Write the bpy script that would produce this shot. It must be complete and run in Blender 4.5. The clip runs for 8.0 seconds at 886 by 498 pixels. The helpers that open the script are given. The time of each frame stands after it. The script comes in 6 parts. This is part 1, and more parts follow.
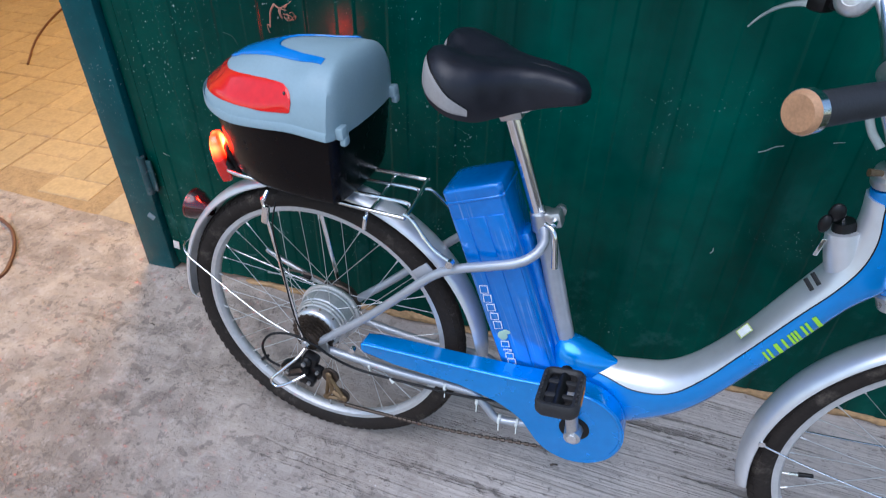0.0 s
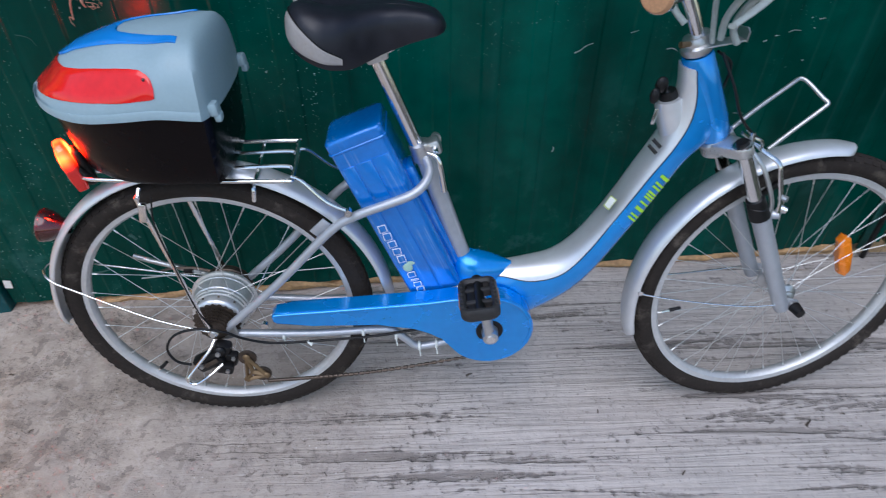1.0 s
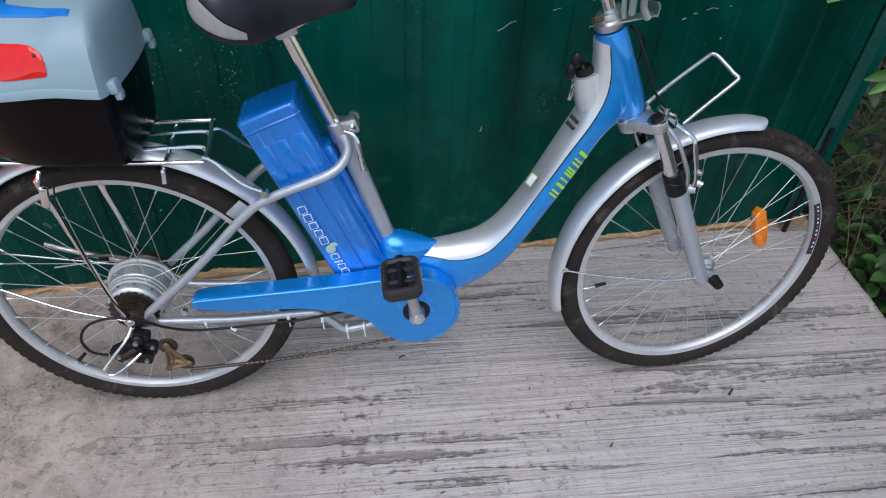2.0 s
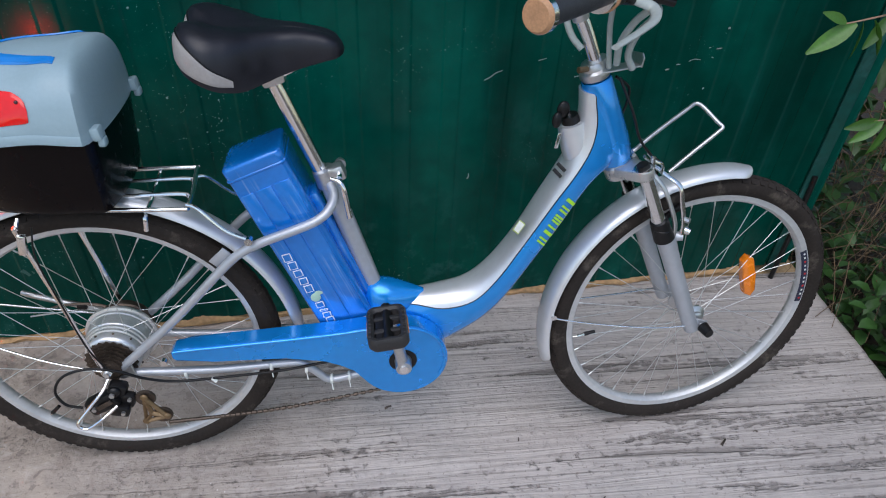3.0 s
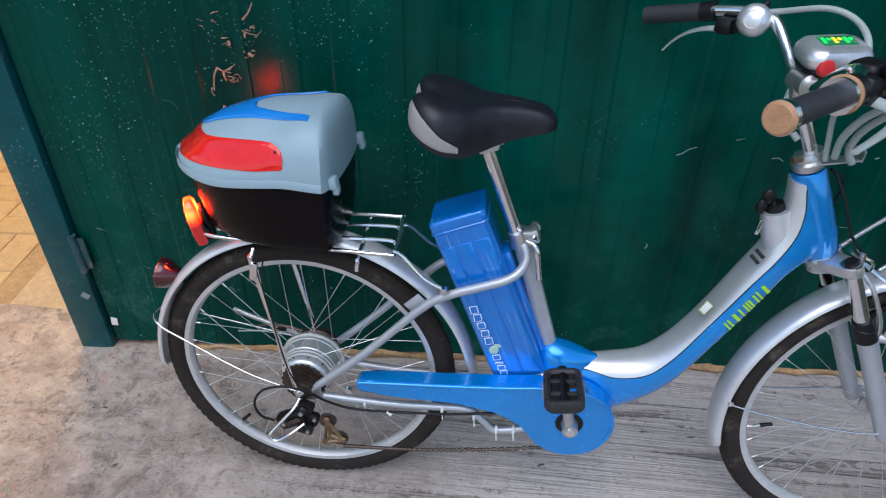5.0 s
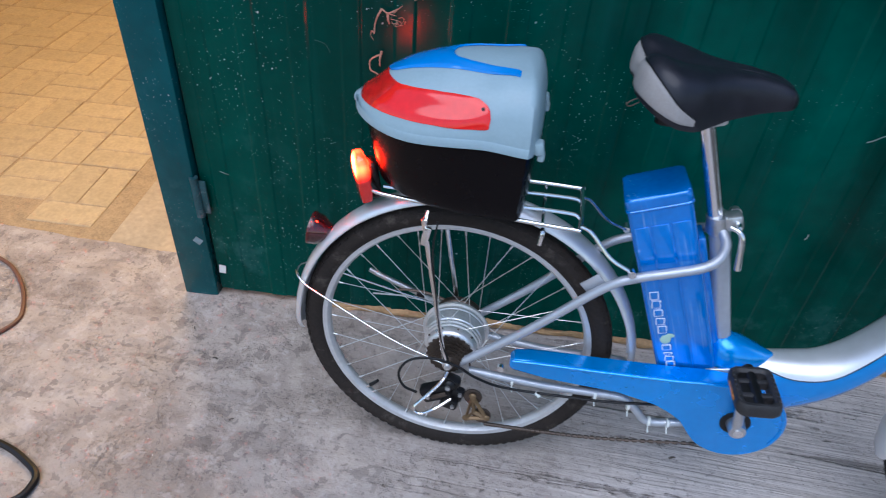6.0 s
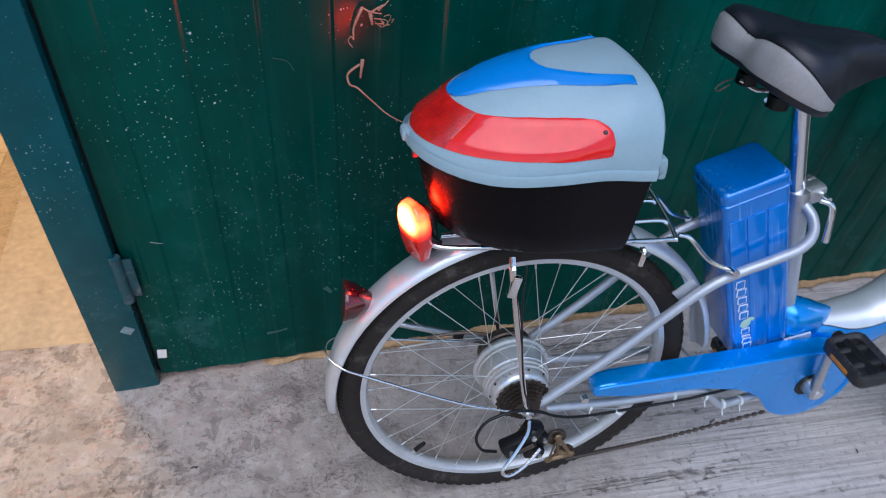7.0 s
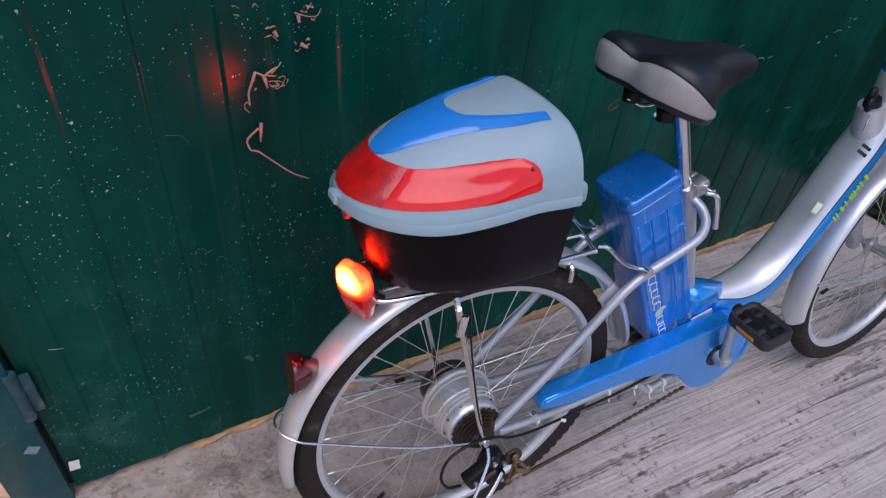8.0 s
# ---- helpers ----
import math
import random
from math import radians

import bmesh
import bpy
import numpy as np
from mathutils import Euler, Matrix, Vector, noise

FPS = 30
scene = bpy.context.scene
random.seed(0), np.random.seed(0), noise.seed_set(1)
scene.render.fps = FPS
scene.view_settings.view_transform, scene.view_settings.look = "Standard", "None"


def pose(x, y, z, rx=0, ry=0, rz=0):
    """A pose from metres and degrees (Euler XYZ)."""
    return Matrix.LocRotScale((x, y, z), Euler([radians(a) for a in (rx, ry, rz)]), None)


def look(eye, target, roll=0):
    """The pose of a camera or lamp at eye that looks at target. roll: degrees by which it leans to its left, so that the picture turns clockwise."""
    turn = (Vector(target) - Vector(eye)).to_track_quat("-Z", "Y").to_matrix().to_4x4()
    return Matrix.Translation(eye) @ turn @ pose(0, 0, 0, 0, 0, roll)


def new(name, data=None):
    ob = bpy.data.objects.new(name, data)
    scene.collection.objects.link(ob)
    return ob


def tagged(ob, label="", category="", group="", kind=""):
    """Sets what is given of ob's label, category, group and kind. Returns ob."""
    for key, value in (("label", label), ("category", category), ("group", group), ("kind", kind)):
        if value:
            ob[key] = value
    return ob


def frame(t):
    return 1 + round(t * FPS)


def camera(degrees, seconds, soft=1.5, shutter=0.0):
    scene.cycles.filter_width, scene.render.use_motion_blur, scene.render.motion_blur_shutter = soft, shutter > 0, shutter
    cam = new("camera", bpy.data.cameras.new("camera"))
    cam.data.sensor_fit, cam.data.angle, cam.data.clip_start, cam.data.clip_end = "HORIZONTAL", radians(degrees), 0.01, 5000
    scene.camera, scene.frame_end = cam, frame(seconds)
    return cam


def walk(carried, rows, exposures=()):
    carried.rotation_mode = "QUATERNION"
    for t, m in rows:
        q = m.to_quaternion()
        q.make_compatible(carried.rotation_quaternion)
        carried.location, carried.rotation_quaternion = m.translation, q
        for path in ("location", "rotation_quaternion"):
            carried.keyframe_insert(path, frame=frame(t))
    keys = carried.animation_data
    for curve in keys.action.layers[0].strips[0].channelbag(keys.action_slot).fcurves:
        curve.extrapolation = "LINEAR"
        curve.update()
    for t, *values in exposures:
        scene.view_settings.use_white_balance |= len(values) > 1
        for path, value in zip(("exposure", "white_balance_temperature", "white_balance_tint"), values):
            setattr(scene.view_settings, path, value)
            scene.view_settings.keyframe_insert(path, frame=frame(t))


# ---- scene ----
cam = camera(67.43, 8.0, soft=1.1, shutter=0.2)
PATH = [
    (0.0, 0.5890, -0.8650, 1.3750, 51.031, -1.011, 19.800),
    (0.5, 0.5110, -0.8880, 1.4050, 53.726, -0.081, 12.526),
    (1.0, 0.4440, -0.9700, 1.3870, 47.822, -0.000, -2.359),
    (1.5, 0.4680, -0.9890, 1.3800, 48.214, -1.939, -5.236),
    (2.0, 0.5050, -0.9750, 1.3700, 46.724, -1.748, -6.124),
    (2.2, 0.5190, -0.9650, 1.3670, 47.563, -2.067, -6.598),
    (3.3, 0.5030, -0.9600, 1.3620, 51.105, -2.414, -6.990),
    (3.5, 0.5000, -0.9600, 1.3670, 51.143, -2.025, -6.078),
    (4.0, 0.4730, -0.9760, 1.3640, 50.758, -1.704, -2.086),
    (4.5, 0.4640, -0.9820, 1.3980, 52.921, -0.638, 2.493),
    (4.7, 0.4490, -0.9820, 1.4200, 54.464, 0.244, 4.727),
    (5.8, 0.1653, -0.9663, 1.3885, 51.158, -3.214, 9.009),
    (6.0, 0.0902, -0.9302, 1.3662, 50.416, -3.466, 10.060),
    (6.5, -0.1379, -0.7412, 1.3292, 48.576, -3.306, 3.435),
    (7.0, -0.3339, -0.6483, 1.3229, 46.953, -4.353, -10.574),
    (7.5, -0.4433, -0.6176, 1.3403, 46.518, -3.992, -21.860),
    (8.0, -0.4271, -0.5890, 1.3558, 49.430, -4.392, -25.943),
]
EXPOSURE = [(0.0, 0.1, 5800, 10), (0.5, 0.08, 5750, 10), (1.0, 0.0, 6050, 10), (1.5, 0.0, 6350, 10), (3.5, 0.0, 6400, 10), (4.7, 0.0, 6250, 10), (6.0, 0.0, 5650, 10), (6.5, 0.0, 5550, 10), (7.2, -0.1, 5850, 12), (8.0, -0.22, 6250, 21)]
walk(cam, [(t, pose(x, y, z, rx, ry, rz)) for t, x, y, z, rx, ry, rz in PATH], EXPOSURE)

# ---- world and light ----
world = bpy.data.worlds.new("dusk_sky")
scene.world = world
world.use_nodes = True
wn = world.node_tree
sky = wn.nodes.new("ShaderNodeTexSky")
sky.sky_type, sky.sun_disc = "NISHITA", False
sky.sun_elevation, sky.sun_rotation = radians(62), radians(200)
sky.air_density, sky.dust_density = 1.3, 1.0
wn.links.new(sky.outputs[0], wn.nodes["Background"].inputs[0])
wn.nodes["Background"].inputs[1].default_value = 0.15


def lamp(name, kind, m, energy, color, **more):
    data = bpy.data.lights.new(name, kind)
    data.energy, data.color = energy, color
    ob = new(name, data)
    ob.matrix_world = m
    if kind == "SUN":
        data.angle = more["angle"]
    elif kind == "AREA":
        data.size = more["size"]
    else:
        data.shadow_soft_size = more["size"]
    return ob


lamp("sun", "SUN", look((-0.8, -2.3, 5), (0, 0, 0)), 1.95, (1.0, 0.97, 0.98), angle=radians(60))
lamp("yard_lamp", "POINT", pose(-1.38, 1.62, 2.25), 165, (1.0, 0.65, 0.27), size=0.4)


# ---- materials ----
def shader(name, color, rough=0.5, metal=0.0, vary=0.15, size=30.0, bump=0.0, coat=0.0, spec=0.5, dirt=None, dirt_at=0.62, emit=0.0, per_piece=0.0):
    """Paint, metal, rubber and the like: two scales of mottling in the colour and gloss, and a fine relief."""
    m = bpy.data.materials.new(name)
    m.use_nodes = True
    nt = m.node_tree
    n, link = nt.nodes, nt.links.new
    b = n["Principled BSDF"]
    b.inputs["Metallic"].default_value = metal
    b.inputs["Coat Weight"].default_value = coat
    b.inputs["Coat Roughness"].default_value = 0.08
    b.inputs["Specular IOR Level"].default_value = spec
    at = n.new("ShaderNodeTexCoord").outputs["Object"]
    fine, broad = n.new("ShaderNodeTexNoise"), n.new("ShaderNodeTexNoise")
    for node, s in ((fine, size * 6), (broad, size)):
        node.inputs["Scale"].default_value = s
        node.inputs["Detail"].default_value = 5
        link(at, node.inputs["Vector"])
    both = n.new("ShaderNodeMath")
    both.operation = "ADD"
    link(fine.outputs["Fac"], both.inputs[0])
    link(broad.outputs["Fac"], both.inputs[1])
    span = n.new("ShaderNodeMapRange")
    span.inputs[1].default_value, span.inputs[2].default_value = 0.7, 1.3
    span.inputs[3].default_value, span.inputs[4].default_value = 1 - vary, 1 + vary
    link(both.outputs[0], span.inputs[0])
    tint = n.new("ShaderNodeVectorMath")
    tint.operation = "SCALE"
    tint.inputs[0].default_value = color
    link(span.outputs[0], tint.inputs["Scale"])
    out = tint.outputs[0]
    if dirt:
        spots = n.new("ShaderNodeTexNoise")
        spots.inputs["Scale"].default_value, spots.inputs["Detail"].default_value = size * 0.7, 9
        spots.inputs["Roughness"].default_value = 0.7
        link(at, spots.inputs["Vector"])
        cut = n.new("ShaderNodeMapRange")
        cut.inputs[1].default_value, cut.inputs[2].default_value = dirt_at - 0.05, dirt_at + 0.08
        link(spots.outputs["Fac"], cut.inputs[0])
        mix = n.new("ShaderNodeMix")
        mix.data_type = "RGBA"
        link(cut.outputs[0], mix.inputs[0])
        link(out, mix.inputs[6])
        mix.inputs[7].default_value = (*dirt, 1)
        out = mix.outputs[2]
    if per_piece:
        info = n.new("ShaderNodeObjectInfo")
        sp = n.new("ShaderNodeMapRange")
        sp.inputs[3].default_value, sp.inputs[4].default_value = 1 - per_piece, 1 + per_piece
        link(info.outputs["Random"], sp.inputs[0])
        sc = n.new("ShaderNodeVectorMath")
        sc.operation = "SCALE"
        link(out, sc.inputs[0])
        link(sp.outputs[0], sc.inputs["Scale"])
        out = sc.outputs[0]
    link(out, b.inputs["Base Color"])
    gloss = n.new("ShaderNodeMapRange")
    gloss.inputs[1].default_value, gloss.inputs[2].default_value = 0.3, 0.7
    gloss.inputs[3].default_value, gloss.inputs[4].default_value = rough * 0.85, min(1, rough * 1.2)
    link(broad.outputs["Fac"], gloss.inputs[0])
    link(gloss.outputs[0], b.inputs["Roughness"])
    if bump:
        bp = n.new("ShaderNodeBump")
        bp.inputs["Strength"].default_value, bp.inputs["Distance"].default_value = 0.6, bump
        link(fine.outputs["Fac"], bp.inputs["Height"])
        link(bp.outputs[0], b.inputs["Normal"])
    if emit:
        b.inputs["Emission Color"].default_value = (*color, 1)
        b.inputs["Emission Strength"].default_value = emit
    return m


SILVER = shader("silver_paint", (0.74, 0.75, 0.77), 0.36, 0.60, 0.05, 8, coat=0.5)
GREYTUBE = shader("grey_metallic_paint", (0.47, 0.49, 0.53), 0.38, 0.5, 0.06, 12, coat=0.4)
BLUE = shader("blue_metallic_paint", (0.008, 0.29, 0.82), 0.25, 0.48, 0.08, 10, coat=1.0)
BATTERY = shader("blue_battery_shell", (0.005, 0.20, 0.70), 0.22, 0.30, 0.10, 14, coat=1.0)
CHROME = shader("chrome", (0.84, 0.84, 0.84), 0.15, 1.0, 0.06, 30)
CROWN = shader("cast_silver_crown", (0.60, 0.60, 0.59), 0.30, 0.75, 0.12, 50)
SPOKE = shader("weathered_spoke_steel", (0.66, 0.66, 0.65), 0.34, 0.85, 0.15, 40)
HUBALLOY = shader("bright_cast_alloy", (0.74, 0.74, 0.74), 0.32, 0.75, 0.10, 40)
ALLOY = shader("dull_alloy", (0.58, 0.58, 0.58), 0.34, 0.9, 0.10, 40)
RIM = shader("rim_alloy", (0.62, 0.62, 0.625), 0.46, 0.5, 0.08, 20)
STEEL = shader("dark_steel", (0.11, 0.085, 0.068), 0.45, 0.8, 0.3, 60)
BRASS = shader("worn_brass_plate", (0.21, 0.14, 0.075), 0.45, 0.7, 0.25, 50)
RUBBER = shader("tyre_rubber", (0.026, 0.0205, 0.0175), 0.75, 0, 0.25, 25, bump=0.0006, spec=0.2, dirt=(0.095, 0.078, 0.064), dirt_at=0.61)
BLACK = shader("black_plastic", (0.006, 0.0055, 0.006), 0.40, 0, 0.2, 40, bump=0.0003, spec=0.35)
TUB = shader("black_box_plastic", (0.0035, 0.0026, 0.0035), 0.24, 0, 0.2, 60, bump=0.0003, spec=0.14)
GREYBOX = shader("pale_grey_blue_plastic", (0.29, 0.40, 0.45), 0.42, 0, 0.04, 30, bump=0.0001)
INLAY = shader("bright_blue_inlay", (0.015, 0.22, 0.66), 0.22, 0, 0.04, 20, coat=0.6)
REDLENS = shader("red_reflector_lens", (0.80, 0.012, 0.010), 0.10, 0, 0.08, 14, coat=0.6, spec=0.4)
REDPRISM = shader("deep_red_prismatic_lens", (0.50, 0.006, 0.005), 0.14, 0, 0.30, 60, bump=0.0012, coat=0.5)
REFLECTRED = shader("deep_red_reflector_face", (0.07, 0.002, 0.003), 0.2, 0, 0.12, 60, coat=0.8)
DARKRED = shader("dark_red_reflector", (0.030, 0.003, 0.005), 0.15, 0, 0.15, 40, coat=1.0)
LEATHER = shader("black_saddle_vinyl", (0.009, 0.009, 0.015), 0.42, 0, 0.15, 40, bump=0.0004)
SADDLEGREY = shader("grey_saddle_vinyl", (0.33, 0.31, 0.30), 0.5, 0, 0.08, 40, bump=0.0004)
GRIP = shader("grey_rubber_grip", (0.028, 0.029, 0.034), 0.55, 0, 0.12, 60, bump=0.0004)
CORK = shader("tan_grip_cap", (0.50, 0.27, 0.14), 0.55, 0, 0.18, 60, bump=0.0003)
ORANGE = shader("orange_reflector", (0.85, 0.22, 0.01), 0.25, 0, 0.12, 60, coat=0.8)
AMBER = shader("amber_reflector", (0.55, 0.20, 0.02), 0.3, 0, 0.12, 60)
REDKNOB = shader("red_button", (0.62, 0.03, 0.03), 0.35, 0, 0.05, 40)
GREYCABLE = shader("pale_grey_cable", (0.36, 0.40, 0.385), 0.45, 0, 0.08, 30)
LETTERWHITE = shader("white_outline_lettering", (0.74, 0.78, 0.82), 0.5, 0, 0.15, 90)
STICKEREDGE = shader("yellow_green_sticker", (0.42, 0.50, 0.16), 0.5, 0, 0.06, 60)
WHITE = shader("white_label", (0.72, 0.74, 0.70), 0.5, 0, 0.06, 60)
LIME = shader("lime_lettering", (0.36, 0.68, 0.03), 0.4, 0, 0.08, 60)
INK = shader("dark_lettering", (0.02, 0.025, 0.05), 0.4, 0, 0.1, 60)
YELLOWLED = shader("yellow_display_light", (0.80, 0.62, 0.02), 0.3, 0, 0.05, 40, emit=0.9)
SCREEN = shader("green_display_glass", (0.02, 0.16, 0.06), 0.2, 0, 0.1, 40, coat=0.8, emit=0.5)
GREENLED = shader("green_display_light", (0.02, 0.75, 0.10), 0.3, 0, 0.05, 40, emit=0.9)


def rubbed(m, tilt):
    """Pale rub marks along a leaning case."""
    n, link = m.node_tree.nodes, m.node_tree.links.new
    b = n["Principled BSDF"]
    upright, drawn = n.new("ShaderNodeMapping"), n.new("ShaderNodeMapping")
    upright.inputs["Rotation"].default_value = (0, radians(tilt), 0)
    drawn.inputs["Scale"].default_value = (170, 170, 4)
    link(n.new("ShaderNodeTexCoord").outputs["Object"], upright.inputs[0])
    link(upright.outputs[0], drawn.inputs[0])
    marks, where = n.new("ShaderNodeTexNoise"), n.new("ShaderNodeTexNoise")
    marks.inputs["Scale"].default_value, marks.inputs["Detail"].default_value = 1.0, 4
    where.inputs["Scale"].default_value, where.inputs["Detail"].default_value = 11, 3
    link(drawn.outputs[0], marks.inputs["Vector"])
    link(upright.outputs[0], where.inputs["Vector"])
    a, c, k = n.new("ShaderNodeMapRange"), n.new("ShaderNodeMapRange"), n.new("ShaderNodeMath")
    a.inputs[1].default_value, a.inputs[2].default_value, a.inputs[4].default_value = 0.54, 0.74, 0.50
    c.inputs[1].default_value, c.inputs[2].default_value = 0.44, 0.60
    k.operation = "MULTIPLY"
    link(marks.outputs["Fac"], a.inputs[0])
    link(where.outputs["Fac"], c.inputs[0])
    link(a.outputs[0], k.inputs[0])
    link(c.outputs[0], k.inputs[1])
    mix = n.new("ShaderNodeMix")
    mix.data_type = "RGBA"
    link(k.outputs[0], mix.inputs[0])
    link(b.inputs["Base Color"].links[0].from_socket, mix.inputs[6])
    mix.inputs[7].default_value = (0.36, 0.58, 0.80, 1)
    link(mix.outputs[2], b.inputs["Base Color"])


rubbed(BATTERY, 22)


def lit_lens():
    """Red lamp glass: bright where the bulb sits behind it, fading to its rim."""
    m = shader("lit_red_lens", (0.50, 0.008, 0.006), 0.15, 0, 0.1, 60, coat=0.8)
    n, link = m.node_tree.nodes, m.node_tree.links.new
    b = n["Principled BSDF"]
    at = n.new("ShaderNodeTexCoord").outputs["Object"]
    away = n.new("ShaderNodeVectorMath")
    away.operation = "DISTANCE"
    wide = n.new("ShaderNodeVectorMath")
    wide.operation = "MULTIPLY"
    wide.inputs[1].default_value = (1.0, 0.75, 0.85)
    link(at, wide.inputs[0])
    link(wide.outputs[0], away.inputs[0])
    away.inputs[1].default_value = (-0.003, 0.002, 0.019)
    fall = n.new("ShaderNodeMapRange")
    fall.interpolation_type = "SMOOTHERSTEP"
    fall.inputs[1].default_value, fall.inputs[2].default_value = 0.040, 0.004
    link(away.outputs["Value"], fall.inputs[0])
    power = n.new("ShaderNodeMath")
    power.operation = "POWER"
    power.inputs[1].default_value = 4.0
    link(fall.outputs[0], power.inputs[0])
    scale = n.new("ShaderNodeMath")
    scale.operation = "MULTIPLY_ADD"
    scale.inputs[1].default_value, scale.inputs[2].default_value = 900.0, 0.10
    link(power.outputs[0], scale.inputs[0])
    b.inputs["Emission Color"].default_value = (1.0, 0.013, 0.0003, 1)
    link(scale.outputs[0], b.inputs["Emission Strength"])
    return m


LAMPRED = lit_lens()
FOAM = shader("old_foam_strip", (0.44, 0.27, 0.13), 0.85, 0, 0.3, 14, bump=0.004)
TENDRIL = shader("dry_ivy_stem", (0.36, 0.22, 0.15), 0.8, 0, 0.25, 60)
SOIL = shader("dark_soil", (0.05, 0.036, 0.024), 0.95, 0, 0.4, 9, bump=0.02)
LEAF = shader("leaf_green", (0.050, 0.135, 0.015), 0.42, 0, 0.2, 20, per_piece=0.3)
# darker leaf copy: shade among the weeds is put into its colour
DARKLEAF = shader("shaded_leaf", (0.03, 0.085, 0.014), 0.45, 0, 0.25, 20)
STRAW = shader("dry_straw", (0.12, 0.078, 0.044), 0.9, 0, 0.3, 40)
PAVER = shader("ochre_paver", (0.45, 0.335, 0.185), 0.75, 0, 0.16, 12, bump=0.001, per_piece=0.06, dirt=(0.30, 0.22, 0.14), dirt_at=0.60)
JOINT = shader("sandy_joint", (0.34, 0.24, 0.13), 0.9, 0, 0.25, 25, bump=0.002)
SANDSLAB = shader("ochre_cement", (0.42, 0.32, 0.20), 0.8, 0, 0.18, 9, bump=0.0015, dirt=(0.27, 0.19, 0.12), dirt_at=0.63)
PLASTER = shader("plain_plaster", (0.55, 0.47, 0.36), 0.85, 0, 0.08, 3, bump=0.002)
BROWNCABLE = shader("brown_cable", (0.14, 0.06, 0.035), 0.5, 0, 0.1, 30)


def painted_wall(name, color, spec, worn):
    """Dark green paint on sheet metal: chips and spatter of white, streaks, scuffs."""
    m = shader(name, color, 0.22, 0, 0.2, 3.0, spec=spec, coat=0.0)
    nt = m.node_tree
    n, link = nt.nodes, nt.links.new
    b = n["Principled BSDF"]
    at = n.new("ShaderNodeTexCoord").outputs["Object"]
    base = b.inputs["Base Color"].links[0].from_socket

    def layer(under, fac, color):
        mix = n.new("ShaderNodeMix")
        mix.data_type = "RGBA"
        link(fac, mix.inputs[0])
        link(under, mix.inputs[6])
        mix.inputs[7].default_value = (*color, 1)
        return mix.outputs[2]

    def cut(value, lo, hi, top=1.0):
        c = n.new("ShaderNodeMapRange")
        c.inputs[1].default_value, c.inputs[2].default_value, c.inputs[4].default_value = lo, hi, top
        link(value, c.inputs[0])
        return c.outputs[0]

    def times(a, c):
        k = n.new("ShaderNodeMath")
        k.operation = "MULTIPLY"
        link(a, k.inputs[0])
        link(c, k.inputs[1])
        return k.outputs[0]

    # broad uneven tone drawn out upwards: soft reflections put into the paint colour
    tall = n.new("ShaderNodeMapping")
    tall.inputs["Scale"].default_value = (4.5, 1, 0.9)
    link(at, tall.inputs[0])
    cloud = n.new("ShaderNodeTexNoise")
    cloud.inputs["Scale"].default_value, cloud.inputs["Detail"].default_value = 1.0, 3
    link(tall.outputs[0], cloud.inputs["Vector"])
    sheen = n.new("ShaderNodeMapRange")
    sheen.inputs[1].default_value, sheen.inputs[2].default_value, sheen.inputs[3].default_value, sheen.inputs[4].default_value = 0.34, 0.66, 0.52, 1.36
    link(cloud.outputs["Fac"], sheen.inputs[0])
    dull = n.new("ShaderNodeVectorMath")
    dull.operation = "SCALE"
    link(base, dull.inputs[0])
    link(sheen.outputs[0], dull.inputs["Scale"])
    out = dull.outputs[0]
    # paint darkened towards the gate, its dimmer light put into the colour
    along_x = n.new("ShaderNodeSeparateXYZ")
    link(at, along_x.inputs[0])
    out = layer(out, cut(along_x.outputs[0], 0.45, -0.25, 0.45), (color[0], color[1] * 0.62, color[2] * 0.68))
    # long vertical streaks where rain has run down
    stretch = n.new("ShaderNodeMapping")
    stretch.inputs["Scale"].default_value = (30, 1, 1.2)
    link(at, stretch.inputs[0])
    streak = n.new("ShaderNodeTexNoise")
    streak.inputs["Scale"].default_value, streak.inputs["Detail"].default_value = 1.0, 4
    link(stretch.outputs[0], streak.inputs["Vector"])
    out = layer(out, cut(streak.outputs["Fac"], 0.56, 0.75, 0.35), (0.008, 0.07, 0.06))
    # spatter: sparse dots of two sizes, unevenly spread
    spread = n.new("ShaderNodeTexNoise")
    spread.inputs["Scale"].default_value = 3.5
    link(at, spread.inputs["Vector"])
    side = n.new("ShaderNodeSeparateXYZ")
    link(at, side.inputs[0])
    leftward = cut(side.outputs[0], 0.55, -0.1)
    spare = n.new("ShaderNodeMath")
    spare.operation = "MULTIPLY_ADD"
    spare.inputs[1].default_value, spare.inputs[2].default_value = 0.17, -0.18
    link(leftward, spare.inputs[0])
    uneven = n.new("ShaderNodeMath")
    link(spread.outputs["Fac"], uneven.inputs[0])
    link(spare.outputs[0], uneven.inputs[1])
    warp = n.new("ShaderNodeTexNoise")
    warp.inputs["Scale"].default_value, warp.inputs["Detail"].default_value = 70, 3
    link(at, warp.inputs["Vector"])
    bent = n.new("ShaderNodeVectorMath")
    bent.operation = "MULTIPLY_ADD"
    link(warp.outputs["Color"], bent.inputs[0])
    bent.inputs[1].default_value = (0.006, 0.006, 0.008)
    link(at, bent.inputs[2])
    for scale, size, lo in ((56, 0.120, 0.43), (26, 0.090, 0.41), (115, 0.16, 0.43), (190, 0.19, 0.40)):
        dots = n.new("ShaderNodeTexVoronoi")
        dots.inputs["Scale"].default_value = scale
        link(bent.outputs[0], dots.inputs["Vector"])
        near = cut(dots.outputs["Distance"], size, size * 0.55)
        some = n.new("ShaderNodeSeparateColor")
        link(dots.outputs["Color"], some.inputs[0])
        chosen = cut(some.outputs[0], 0.80, 0.82)
